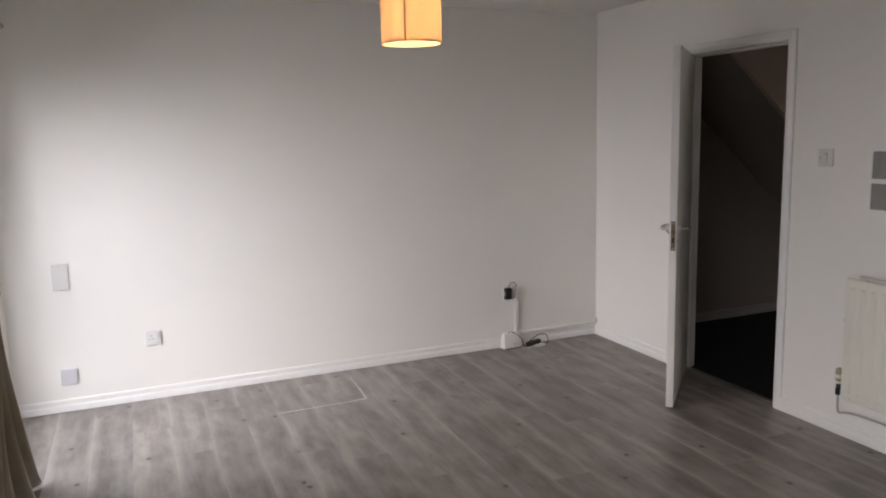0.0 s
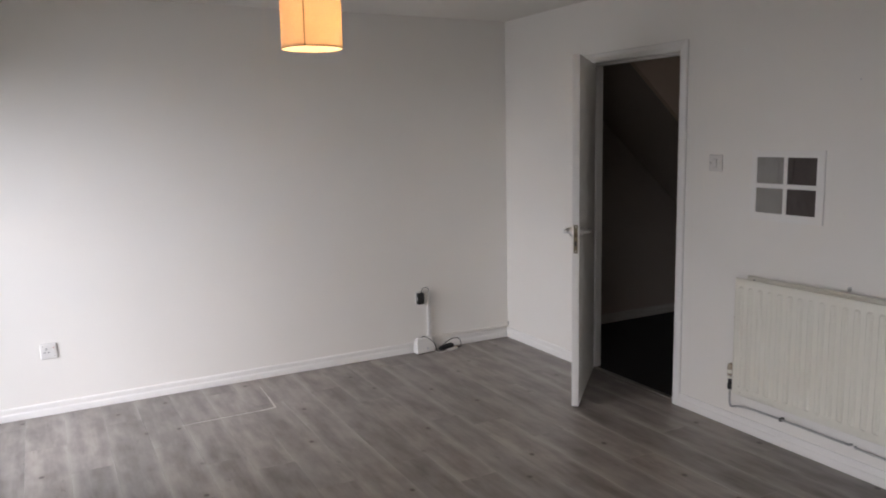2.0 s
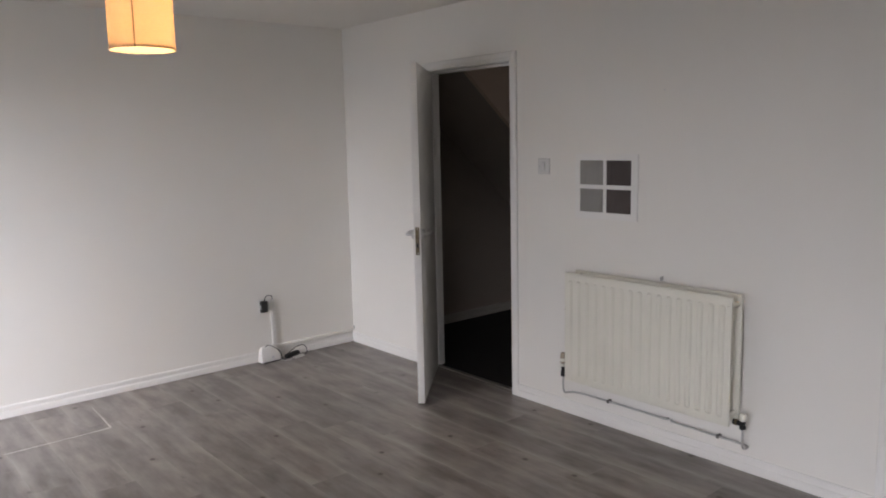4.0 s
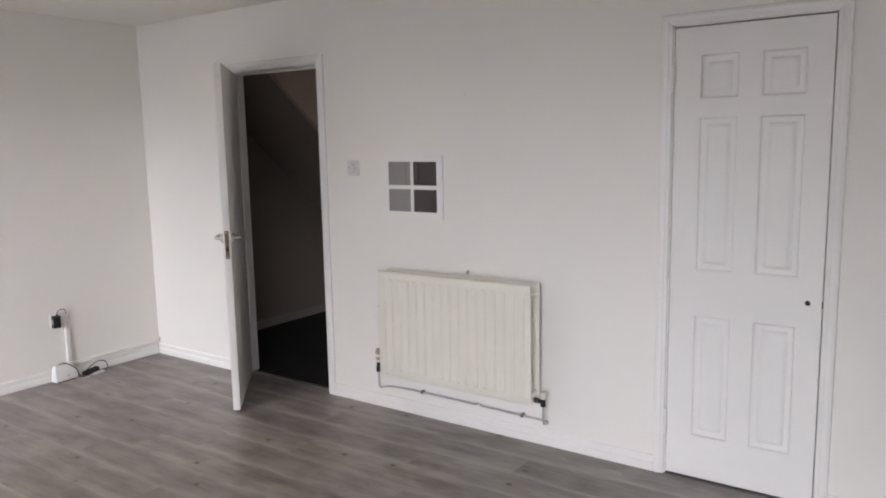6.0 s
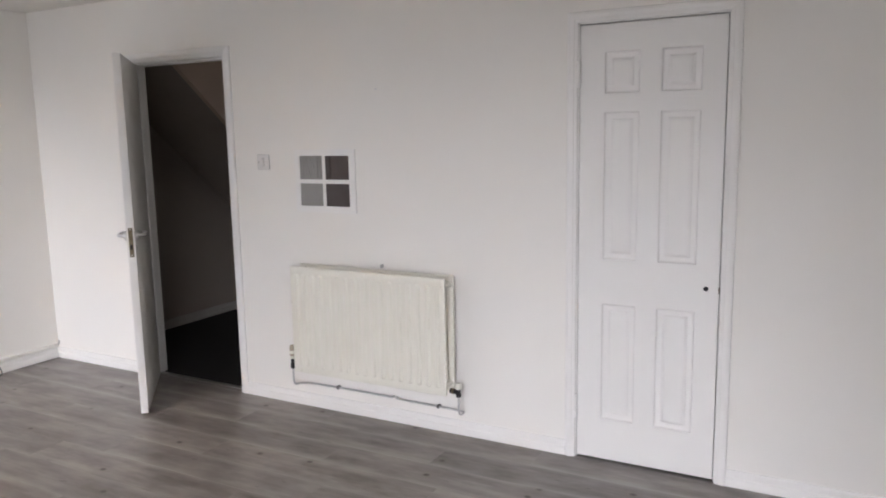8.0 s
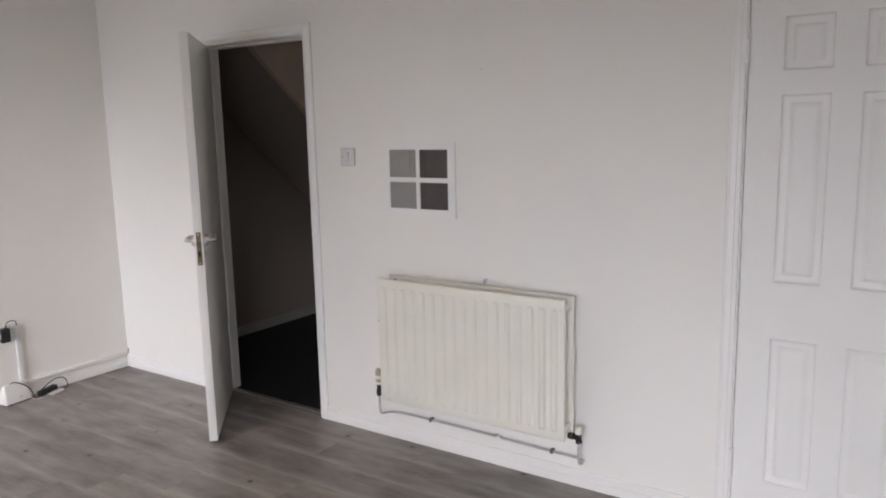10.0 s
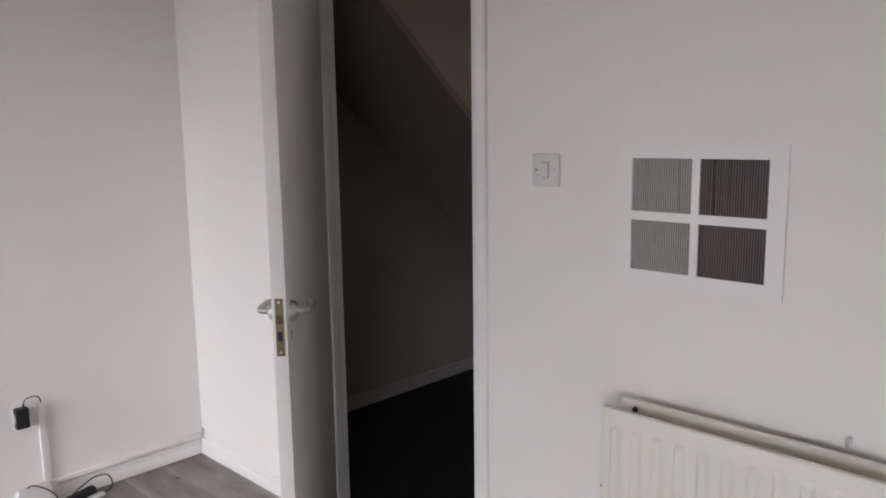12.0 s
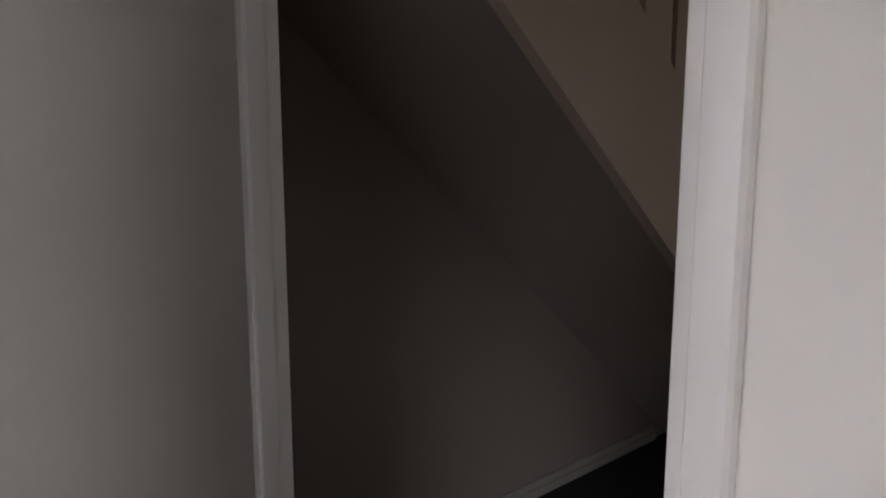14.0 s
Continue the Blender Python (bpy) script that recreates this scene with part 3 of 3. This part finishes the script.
def radiator():
    Y0, Y1, Z0, Z1 = -3.246, -2.292, 0.247, 0.841
    rad = thing("radiator", None, None, "cream double-panel radiator fixed to the white wall", "radiator")
    rad.location = (-0.1, (Y0 + Y1) / 2, Z0)
    inv = Vector((0.1, -(Y0 + Y1) / 2, -Z0))

    def sub(name, bm, mat, parent=rad, label=""):
        if parent is rad:
            bmesh.ops.translate(bm, verts=bm.verts, vec=inv)
        return part(name, bm, mat, parent, label)

    sub("front_panel", pressed_panel(Y0, Y1, Z0, Z1, -0.150, 17, -1), M_RAD, label="cream fluted steel front panel")
    sub("rear_panel", pressed_panel(Y0, Y1, Z0, Z1, -0.062, 17, -1), M_RAD, label="cream fluted steel rear panel")
    for y in (Y0 + 0.018, Y1 - 0.018):
        for z in (Z0 + 0.045, Z1 - 0.045):
            sub("connector", tube(bmesh.new(), [(-0.140, y, z), (-0.058, y, z)], 0.014, 14), M_RAD)
    for y in (Y0 + 0.16, Y1 - 0.16):
        sub("bracket", boxes(((-0.052, y - 0.02, Z0 + 0.05), (-0.001, y + 0.02, Z1 - 0.04)), bevel=0.002), M_RAD)
    sub("bleed_valve", disc(bmesh.new(), (-0.100, Y1 - 0.02, Z1 - 0.030), (0, 1, 0), [(0, 0.008), (0.018, 0.008), (0.020, 0.005)], 10), M_BRASS, label="small brass bleed valve")
    for y, z, k in ((-2.297, 0.640, 1.3), (-3.155, 0.560, 1.0), (-3.230, 0.800, 0.8), (-2.345, 0.262, 0.9)):
        sub("paint_chip", disc(bmesh.new(), (-0.1505, y, z), (-1, 0, 0), [(-0.003, 0.0030 * k), (0.0006, 0.0026 * k)], 7), M_CAP, label="small brown paint chip")
    sub("blanking_plug", disc(bmesh.new(), (-0.064, Y1 - 0.045, Z1 - 0.020), (-1, 0, 0), [(0, 0.007), (0.006, 0.007), (0.008, 0.004)], 10), M_BLACK, label="small dark blanking plug")
    # lockshield by the doorway: brown body, cream ring
    b1, c1 = bmesh.new(), bmesh.new()
    valve(b1, c1, -2.240, 0.318, 0.075, 0.062)
    v1 = sub("valve", b1, M_BLACK, label="dark radiator valve body")
    bmesh.ops.translate(c1, verts=c1.verts, vec=inv)
    part("valve_cap", c1, M_CAP, v1, "worn brown and cream valve cap")
    ring = disc(bmesh.new(), Vector((-0.098, -2.240, 0.330)) + inv, (0, 0, 1), [(0, 0.0172), (0.018, 0.0172)], 16)
    part("valve_ring", ring, M_RAD, v1, "cream valve ring")
    nut = disc(bmesh.new(), Vector((-0.098, -2.240, 0.300)) + inv, (0, 0, 1), [(0, 0.0135), (0.002, 0.0165), (0.013, 0.0165), (0.015, 0.0135)], 6)
    part("valve_nut", nut, M_RAD, v1, "cream valve nut")
    sub("tail_pipe", tube(bmesh.new(), [(-0.098, -2.240, 0.290), (-0.098, -2.293, 0.290)], 0.010, 10), M_BLACK)
    b2, c2 = bmesh.new(), bmesh.new()
    valve(b2, c2, -3.290, 0.275, 0.040, 0.034)
    v2 = sub("valve", b2, M_BLACK, label="black radiator valve body")
    bmesh.ops.translate(c2, verts=c2.verts, vec=inv)
    part("valve_cap", c2, M_RAD, v2, "worn cream valve cap")
    union = disc(bmesh.new(), Vector((-0.098, -3.268, 0.262)) + inv, (0, 1, 0), [(0, 0.012), (0.002, 0.0155), (0.014, 0.0155), (0.016, 0.012)], 6)
    part("union_nut", union, M_BRASS, v2, "worn brass union nut")
    sub("tail_pipe", tube(bmesh.new(), [(-0.098, -3.290, 0.262), (-0.098, -3.245, 0.262)], 0.013, 10), M_BLACK)


def pipe_run(name, pts, label):
    p = thing(name, tube(bmesh.new(), smooth_path(pts, 5), 0.0054, 10), M_PIPE, label, "pipe", group="radiator pipes")
    return p


radiator()
p1 = pipe_run("radiator_pipe", [(-0.098, -2.240, 0.250), (-0.098, -2.240, 0.18), (-0.085, -2.242, 0.148), (-0.045, -2.245, 0.140),
                                (-0.022, -2.30, 0.140), (-0.020, -2.5, 0.142), (-0.020, -2.81, 0.140), (-0.014, -2.842, 0.140), (0.004, -2.850, 0.140)],
              "tarnished grey pipe above the skirting board")
p2 = pipe_run("radiator_pipe", [(-0.098, -3.290, 0.240), (-0.098, -3.290, 0.17), (-0.085, -3.290, 0.142), (-0.045, -3.286, 0.132),
                                (-0.022, -3.26, 0.132), (-0.020, -3.1, 0.134), (-0.020, -2.91, 0.136), (-0.014, -2.872, 0.136), (0.004, -2.866, 0.136)],
              "tarnished grey pipe above the skirting board")
for p, y, z in ((p1, -2.49, 0.142), (p2, -3.13, 0.134)):
    part("pipe_clip", boxes(((-0.029, y - 0.007, z - 0.009), (0.0, y + 0.007, z + 0.009)), bevel=0.003), M_CLIP, p, "dull dark pipe clip")
thing("wall_hook", boxes(((-0.022, -2.804, 0.842), (0.0, -2.796, 0.862)), bevel=0.002), M_PIPE, "small metal hook on the white wall", "hook")
thing("screw_hole", disc(bmesh.new(), (0.0, -2.789, 1.770), (-1, 0, 0), [(-0.002, 0.004), (0.002, 0.003)], 10), M_GREYPL, "small filled screw head in the wall", "screw")

# ---- air grille ----


def grille():
    y0, y1, z0, z1 = -2.648, -2.250, 1.122, 1.464
    cols = [(-2.609, -2.453), (-2.434, -2.280)]
    rows = [(1.158, 1.281), (1.303, 1.431)]
    ys = [y0, cols[0][0], cols[0][1], cols[1][0], cols[1][1], y1]
    zs = [z0, rows[0][0], rows[0][1], rows[1][0], rows[1][1], z1]
    bm = bmesh.new()
    d = 0.009
    for i in range(0, 6, 2):
        box(bm, (-d, ys[i], z0), (0.0, ys[i + 1], z1))
    for k in range(0, 6, 2):
        for c in cols:
            box(bm, (-d, c[0], zs[k]), (0.0, c[1], zs[k + 1]))
    bmesh.ops.remove_doubles(bm, verts=bm.verts, dist=0.0002)
    g = thing("air_grille", bm, M_DOOR, "white framed wall grille with four louvred squares", "vent")
    for ci, c in enumerate(cols):
        for r in rows:
            mat = M_SLATB if ci == 0 else M_SLAT
            part("backing", boxes(((-0.0025, c[0], r[0]), (-0.0005, c[1], r[1]))), M_DARK, g)
            n = 26
            pitch = (c[1] - c[0]) / n
            bm = bmesh.new()
            box(bm, (-0.0005, -0.0021, 0.0005), (0.0005, 0.0021, r[1] - r[0] - 0.0005))
            me = mesh_of("slat", bm, mat, False)
            for s in range(n):
                o = new("slat", me)
                o.parent = g
                tilt = (-12 if ci == 0 else 9) + random.uniform(-9, 9)
                if r == rows[1] and s == (20 if ci == 0 else 5):
                    tilt = 78 if ci == 0 else 50
                o.matrix_world = pose(-0.0055, c[0] + (s + 0.5) * pitch, r[0], 0, 0, tilt)


grille()

# ---- switch and sockets ----


def face_plate(bm, w, h, d):
    """A moulded plate, centred, facing -y."""
    box(bm, (-w / 2, -d, -h / 2), (w / 2, 0.0, h / 2), 0.005, 3)
    return bm


def wall_switch():
    s = thing("light_switch", face_plate(bmesh.new(), 0.088, 0.088, 0.009), M_SWITCH, "aged white plastic single light switch on the wall", "switch",
              m=pose(0, -2.0185, 1.3955, 0, 0, -90))
    rk = bmesh.new()
    box(rk, (-0.010, -0.0125, -0.020), (0.010, -0.008, 0.020), 0.0012)
    bmesh.ops.rotate(rk, verts=rk.verts, cent=(0, -0.009, 0), matrix=Matrix.Rotation(radians(4), 3, "X"))
    part("rocker", rk, M_SWITCH, s, "white rocker")
    part("rocker_gap", boxes(((-0.0115, -0.0092, -0.0215), (0.0115, -0.0085, 0.0215))), M_PIPEGAP, s)
    for x, m in ((-0.030, M_DARK), (0.030, M_PIPE)):
        part("screw", disc(bmesh.new(), (x, -0.0085, 0), (0, -1, 0), [(0, 0.0034), (0.0012, 0.003)], 12), m, s)


def socket(name, x, z, w, h, mat, label, kind):
    s = thing(name, face_plate(bmesh.new(), w, h, 0.010), mat, label, "socket" if kind != "blank" else "blank plate", m=pose(x, 0, z))
    if kind == "outlet":
        for hx, hz, sx, sz in ((-0.012, 0.014, 0.0025, 0.0045), (-0.023, -0.006, 0.004, 0.0022), (-0.001, -0.006, 0.004, 0.0022)):
            part("pin_hole", boxes(((hx - sx, -0.0106, hz - sz), (hx + sx, -0.0095, hz + sz))), M_BLACK, s)
        rk = bmesh.new()
        box(rk, (0.020, -0.0135, 0.004), (0.031, -0.0095, 0.024), 0.0012)
        part("rocker", rk, M_PLASTIC, s, "white rocker")
        part("rocker_mark", boxes(((0.0225, -0.0140, 0.0195), (0.0285, -0.0134, 0.0218))), surface("red_mark", (0.45, 0.06, 0.05), 0.4), s, "red switch mark")
    if kind == "outlet":
        spots = ((-0.030, 0.03), (0.030, -0.03))
    elif h > 0.12:
        spots = ((0, 0.060), (0, -0.060))
    else:
        spots = ((0.036, 0.0),)
    for sx, sz in spots:
        part("screw", disc(bmesh.new(), (sx, -0.0095, sz), (0, -1, 0), [(0, 0.0034), (0.0012, 0.003)], 12), M_PIPE, s)
    return s


wall_switch()
socket("blank_plate", -3.650, 0.802, 0.086, 0.152, M_SWITCH, "tall pale grey blank plate on the north wall", "blank")
socket("aerial_plate", -3.656, 0.206, 0.088, 0.098, M_GREYPL, "lilac-grey square plate above the skirting board", "blank")
socket("wall_socket", -3.181, 0.382, 0.088, 0.092, M_PLASTIC, "white single switched wall socket", "outlet")
socket("wall_socket", -0.754, 0.402, 0.094, 0.104, M_PLASTIC, "white wall socket with a black adapter plugged in", "outlet")

# ---- adapter, trunking, router, cables ----
ad = thing("power_adapter", boxes(((-0.800, -0.052, 0.360), (-0.751, -0.0145, 0.442)), bevel=0.006), M_BLACK, "black plug-in power adapter in the wall socket", "adapter")
part("rating_label", boxes(((-0.8007, -0.040, 0.385), (-0.7998, -0.024, 0.418))), M_PIPE, ad, "small pale rating label")
part("strain_relief", tube(bmesh.new(), [(-0.766, -0.032, 0.441), (-0.765, -0.032, 0.458)], 0.005, 8, [1.0, 0.6]), M_BLACK, ad)
thing("adapter_cable", tube(bmesh.new(), smooth_path([(-0.765, -0.032, 0.456), (-0.756, -0.032, 0.472), (-0.734, -0.029, 0.477), (-0.710, -0.024, 0.472),
                                                      (-0.698, -0.016, 0.455), (-0.696, -0.012, 0.434)], 6), 0.0024, 8), M_BLACK,
      "thin black cable looping into the trunking", "cable")
thing("cable_trunking", boxes(((-0.709, -0.016, 0.088), (-0.681, 0.0, 0.440)), bevel=0.0015), M_PLASTIC, "white upright plastic cable trunking", "trunking", group="white trunking")
tr = thing("cable_trunking", boxes(((-0.668, -0.021, 0.082), (-0.010, -0.0, 0.100)), bevel=0.0015), M_WALL, "white plastic cable trunking along the skirting", "trunking", group="white trunking")
part("trunking_cover", boxes(((-0.712, -0.025, 0.030), (-0.669, -0.0185, 0.104)), ((-0.712, -0.0186, 0.0745), (-0.669, 0.0, 0.104)), bevel=0.0012), M_PLASTIC, tr, "white trunking end box")
thing("pipe_end", tube(bmesh.new(), smooth_path([(-0.014, -0.018, 0.092), (-0.007, -0.018, 0.104), (-0.006, -0.018, 0.124)], 4), 0.005, 8), M_PIPE,
      "small grey cable end in the corner", "cable")


def router():
    """A white wedge that narrows to a rounded top, standing before the skirting."""
    bm = bmesh.new()
    rings = []
    for z, w, y0, y1 in ((0.006, 0.076, -0.098, -0.030), (0.010, 0.0765, -0.0985, -0.030), (0.060, 0.073, -0.084, -0.034), (0.100, 0.067, -0.073, -0.040),
                         (0.110, 0.062, -0.069, -0.043), (0.113, 0.056, -0.065, -0.047)):
        n, r = 6, 0.008
        ring = []
        for cx, cy, a0 in ((w - r, y1 - r, 0), (-w + r, y1 - r, 90), (-w + r, y0 + r, 180), (w - r, y0 + r, 270)):
            for k in range(n + 1):
                a = radians(a0 + 90 * k / n)
                ring.append(bm.verts.new((cx + r * math.cos(a), cy + r * math.sin(a), z)))
        rings.append(ring)
    for a, b in zip(rings, rings[1:]):
        for k in range(len(a)):
            bm.faces.new((a[k], a[(k + 1) % len(a)], b[(k + 1) % len(b)], b[k]))
    bm.faces.new(list(reversed(rings[0])))
    bm.faces.new(rings[-1])
    r = thing("router", bm, M_PLASTIC, "white plastic broadband router on the floor by the skirting", "router", m=pose(-0.768, 0.010, 0, 0, 0, 4))
    part("foot", boxes(((-0.070, -0.092, 0.0), (0.070, -0.040, 0.0065)), bevel=0.001), M_BLACK, r, "dark base")
    part("badge", disc(bmesh.new(), (0.014, -0.0915, 0.034), (0, -1, 0.25), [(0, 0.009), (0.0016, 0.0085)], 16), M_GREYPL, r, "small grey badge")
    for k in range(8):
        x = -0.060 + 0.0171 * k
        part("vent_slot", boxes(((x - 0.0065, -0.0993, 0.0058), (x + 0.0065, -0.0960, 0.0095)), bevel=0.0006), M_BLACK, r, "dark vent slot")
    return r


router()
thing("router_cable", tube(bmesh.new(), smooth_path([(-0.790, -0.050, 0.112), (-0.770, -0.062, 0.122), (-0.735, -0.075, 0.105), (-0.700, -0.092, 0.070),
                                                     (-0.690, -0.108, 0.025), (-0.680, -0.110, 0.006), (-0.662, -0.104, 0.008), (-0.652, -0.099, 0.020)], 6), 0.0030, 8),
      M_BLACK, "black cable from the router across the floor", "cable")
thing("power_brick", boxes(((-0.060, -0.019, 0), (0.060, 0.019, 0.030)), bevel=0.008), M_BLACK, "black oblong power brick lying on the floor", "power supply",
      m=pose(-0.598, -0.088, 0.0125, 0, -4, 12))
thing("white_connector", boxes(((-0.045, -0.016, 0), (0.045, 0.016, 0.014)), bevel=0.004), M_PLASTIC, "small white connector under the black brick", "connector",
      m=pose(-0.555, -0.102, 0.0, 0, 0, 12))
thing("brick_cable", tube(bmesh.new(), smooth_path([(-0.625, -0.078, 0.040), (-0.580, -0.066, 0.058), (-0.530, -0.055, 0.072), (-0.480, -0.050, 0.066), (-0.460, -0.055, 0.040),
                                                    (-0.465, -0.068, 0.012), (-0.500, -0.085, 0.006)], 6), 0.0030, 8), M_BLACK, "black cable looped over the brick", "cable")
thing("white_cable", tube(bmesh.new(), smooth_path([(-0.692, -0.100, 0.006), (-0.665, -0.125, 0.004), (-0.640, -0.128, 0.004), (-0.600, -0.105, 0.004)], 6), 0.0028, 8),
      M_PLASTIC, "short white cable on the floor", "cable")

# ---- pendant lamp ----


def pendant():
    cx, cy, z0, z1, R = -2.05, -1.62, 1.955, 2.165, 0.131
    p = thing("pendant_lamp", None, None, "lit cream drum pendant lamp under the ceiling", "lamp")
    p.location = (cx, cy, H)

    def ring_wall(r0, r1, a, b, sides=64):
        bm = bmesh.new()
        rows = [[bm.verts.new((r * math.cos(w), r * math.sin(w), z - H)) for w in (2 * math.pi * k / sides for k in range(sides))]
                for r, z in ((r0, a), (r0, b), (r1, b), (r1, a))]
        for i in range(4):
            u, v = rows[i], rows[(i + 1) % 4]
            for k in range(sides):
                bm.faces.new((u[k], u[(k + 1) % sides], v[(k + 1) % sides], v[k]))
        return bm

    shade = part("shade", ring_wall(R, R - 0.0015, z0, z1), M_SHADE, p, "cream cloth drum shade")
    for z in (z0, z1 - 0.006):
        part("shade_rim", ring_wall(R + 0.0012, R - 0.0022, z - 0.001, z + 0.007), M_SHADE, shade)
    wall_a = radians(238)
    seam = boxes(((R - 0.0005, -0.003, z0 - H), (R + 0.0022, 0.003, z1 - H)))
    bmesh.ops.rotate(seam, verts=seam.verts, cent=(0, 0, 0), matrix=Matrix.Rotation(wall_a, 3, "Z"))
    part("seam", seam, M_CURTAIN, shade, "dark vertical seam")
    part("cord", tube(bmesh.new(), [(0, 0, -0.02), (0, 0, -0.235)], 0.003, 8), M_PLASTIC, p)
    part("ceiling_rose", disc(bmesh.new(), (0, 0, 0), (0, 0, -1), [(0, 0.045), (0.012, 0.043), (0.022, 0.03), (0.03, 0.012)], 24), M_PLASTIC, p, "white ceiling rose")
    part("lamp_holder", disc(bmesh.new(), (0, 0, -0.225), (0, 0, -1), [(0, 0.012), (0.02, 0.02), (0.05, 0.02)], 16), M_PLASTIC, p)
    for k in range(3):
        a = radians(120 * k + 20)
        part("spoke", tube(bmesh.new(), [(0.018 * math.cos(a), 0.018 * math.sin(a), -0.245), ((R - 0.001) * math.cos(a), (R - 0.001) * math.sin(a), -0.230)], 0.0015, 6), M_PLASTIC, p)
    bulb_bm = disc(bmesh.new(), (0, 0, -0.275), (0, 0, -1), [(0, 0.012), (0.02, 0.018), (0.045, 0.030), (0.065, 0.028), (0.082, 0.014), (0.086, 0.003)], 20)
    b = part("bulb", bulb_bm, M_BULB, p, "glowing warm bulb")
    b.visible_shadow = False


pendant()

# ---- curtain ----


def curtain():
    """A full-length curtain held back above waist height and flaring to its hem."""
    bm = bmesh.new()
    rows, cols = 44, 96
    grid = []
    for i in range(rows + 1):
        z = 0.018 + (2.16 - 0.018) * i / rows
        if z < 1.05:
            k = (1.05 - z) / 1.03
            edge = -1.52 + 0.18 * k + 0.36 * k ** 4
            far = -2.10 - 0.30 * k ** 1.5
        else:
            k = (z - 1.05) / 1.11
            edge = -1.52 - 0.16 * math.sin(k * 2.2)
            far = -2.10 - 0.40 * k
        row = []
        for j in range(cols + 1):
            u = j / cols
            amp = 0.030 + 0.018 * math.sin(3.1 * u + 0.7)
            wave = math.sin(u * 2 * math.pi * 5.5 + 0.5 * math.sin(z * 2.3) + 0.6 * math.sin(9 * u))
            x = -3.775 + amp * wave + 0.012 * math.sin(z * 5 + u * 7)
            row.append(bm.verts.new((x, edge + (far - edge) * u + 0.008 * math.sin(z * 6 + u * 20), z)))
        grid.append(row)
    for i in range(rows):
        for j in range(cols):
            bm.faces.new((grid[i][j], grid[i][j + 1], grid[i + 1][j + 1], grid[i + 1][j]))
    c = thing("curtain", bm, M_CURTAIN, "taupe cloth curtain tied back beside the window", "curtain")
    sol = c.modifiers.new("cloth", "SOLIDIFY")
    sol.thickness = 0.003
    part("tie_back", tube(bmesh.new(), smooth_path([(-3.90, -1.90, 1.10), (-3.80, -1.60, 1.06), (-3.715, -1.68, 1.04), (-3.71, -2.00, 1.05), (-3.80, -2.13, 1.08), (-3.94, -2.12, 1.12)], 5), 0.012, 8),
         M_CURTAIN, c)
    pole = thing("curtain_pole", tube(bmesh.new(), [(-3.80, -3.0, 2.19), (-3.80, -0.05, 2.19)], 0.014, 14), M_STEEL, "plain metal curtain pole above the window", "curtain pole")
    for y in (-2.75, -0.3):
        part("bracket", tube(bmesh.new(), [(-3.95, y, 2.19), (-3.80, y, 2.19)], 0.008, 8), M_STEEL, pole)


curtain()

# ---- floor planks, last ----
PW, PL, GAP = 0.196, 1.22, 0.0005


def plank_mesh(w, l):
    bm = bmesh.new()
    c = 0.0006
    lo = [bm.verts.new(p) for p in ((0, 0, -0.004), (w, 0, -0.004), (w, l, -0.004), (0, l, -0.004))]
    md = [bm.verts.new((v.co.x, v.co.y, -0.0004)) for v in lo]
    hi = [bm.verts.new(p) for p in ((c, c, 0), (w - c, c, 0), (w - c, l - c, 0), (c, l - c, 0))]
    bm.faces.new(hi)
    for a, b in ((lo, md), (md, hi)):
        for k in range(4):
            bm.faces.new((a[k], a[(k + 1) % 4], b[(k + 1) % 4], b[k]))
    return mesh_of("plank", bm, M_PLANK, False)


def lay_planks():
    shared = {}
    n = math.ceil(-ROOM_W / PW)
    for i in range(n):
        x1 = -0.001 - i * PW
        x0 = max(x1 - PW, ROOM_W + 0.002)
        y = -0.002 + (0, 0.42, 0.83, 0.25, 0.66, 1.05)[i % 6] + random.uniform(-0.06, 0.06)
        while y > ROOM_S:
            top, low = min(y, -0.002), max(y - PL, ROOM_S + 0.002)
            y -= PL
            if top - low < 0.03:
                continue
            key = (round(x1 - x0, 4), round(top - low, 4))
            if key not in shared:
                shared[key] = plank_mesh(x1 - x0 - GAP, top - low - GAP)
            o = new("plank", shared[key])
            o.location = (x0, low, 0)
            o.parent = base
    # the vinyl runs on into the doorway as far as the threshold strip
    for a, b in ((HINGE_Y - 0.002, -1.22), (-1.2215, LATCH_Y + 0.002)):
        o = new("plank", plank_mesh(0.030, a - b))
        o.location = (0.0, b, 0)
        o.parent = base


lay_planks()

# the pale lifted edges of a patch cut into the floor by the north wall
M_EDGE = surface("pale_vinyl_edge", (0.58, 0.55, 0.52), 0.5, vary=0.25, scale=14, fine=160, relief=0.2)
for (ax, ay), (bx, by), wide in (((-2.56, -0.607), (-2.12, -0.604), 0.006), ((-2.12, -0.604), (-2.024, -0.596), 0.013), ((-2.030, -0.596), (-2.018, -0.40), 0.009), ((-2.018, -0.40), (-2.012, -0.19), 0.004)):
    run = Vector((bx - ax, by - ay, 0))
    bm = boxes(((0, -wide / 2, 0.0), (run.length, wide / 2, 0.0016)), bevel=0.0004)
    strip = part("lifted_edge", bm, M_EDGE, base, "pale raised edge of a floor patch")
    strip.matrix_world = pose(ax, ay, 0.0004, 0, 0, math.degrees(math.atan2(run.y, run.x)))
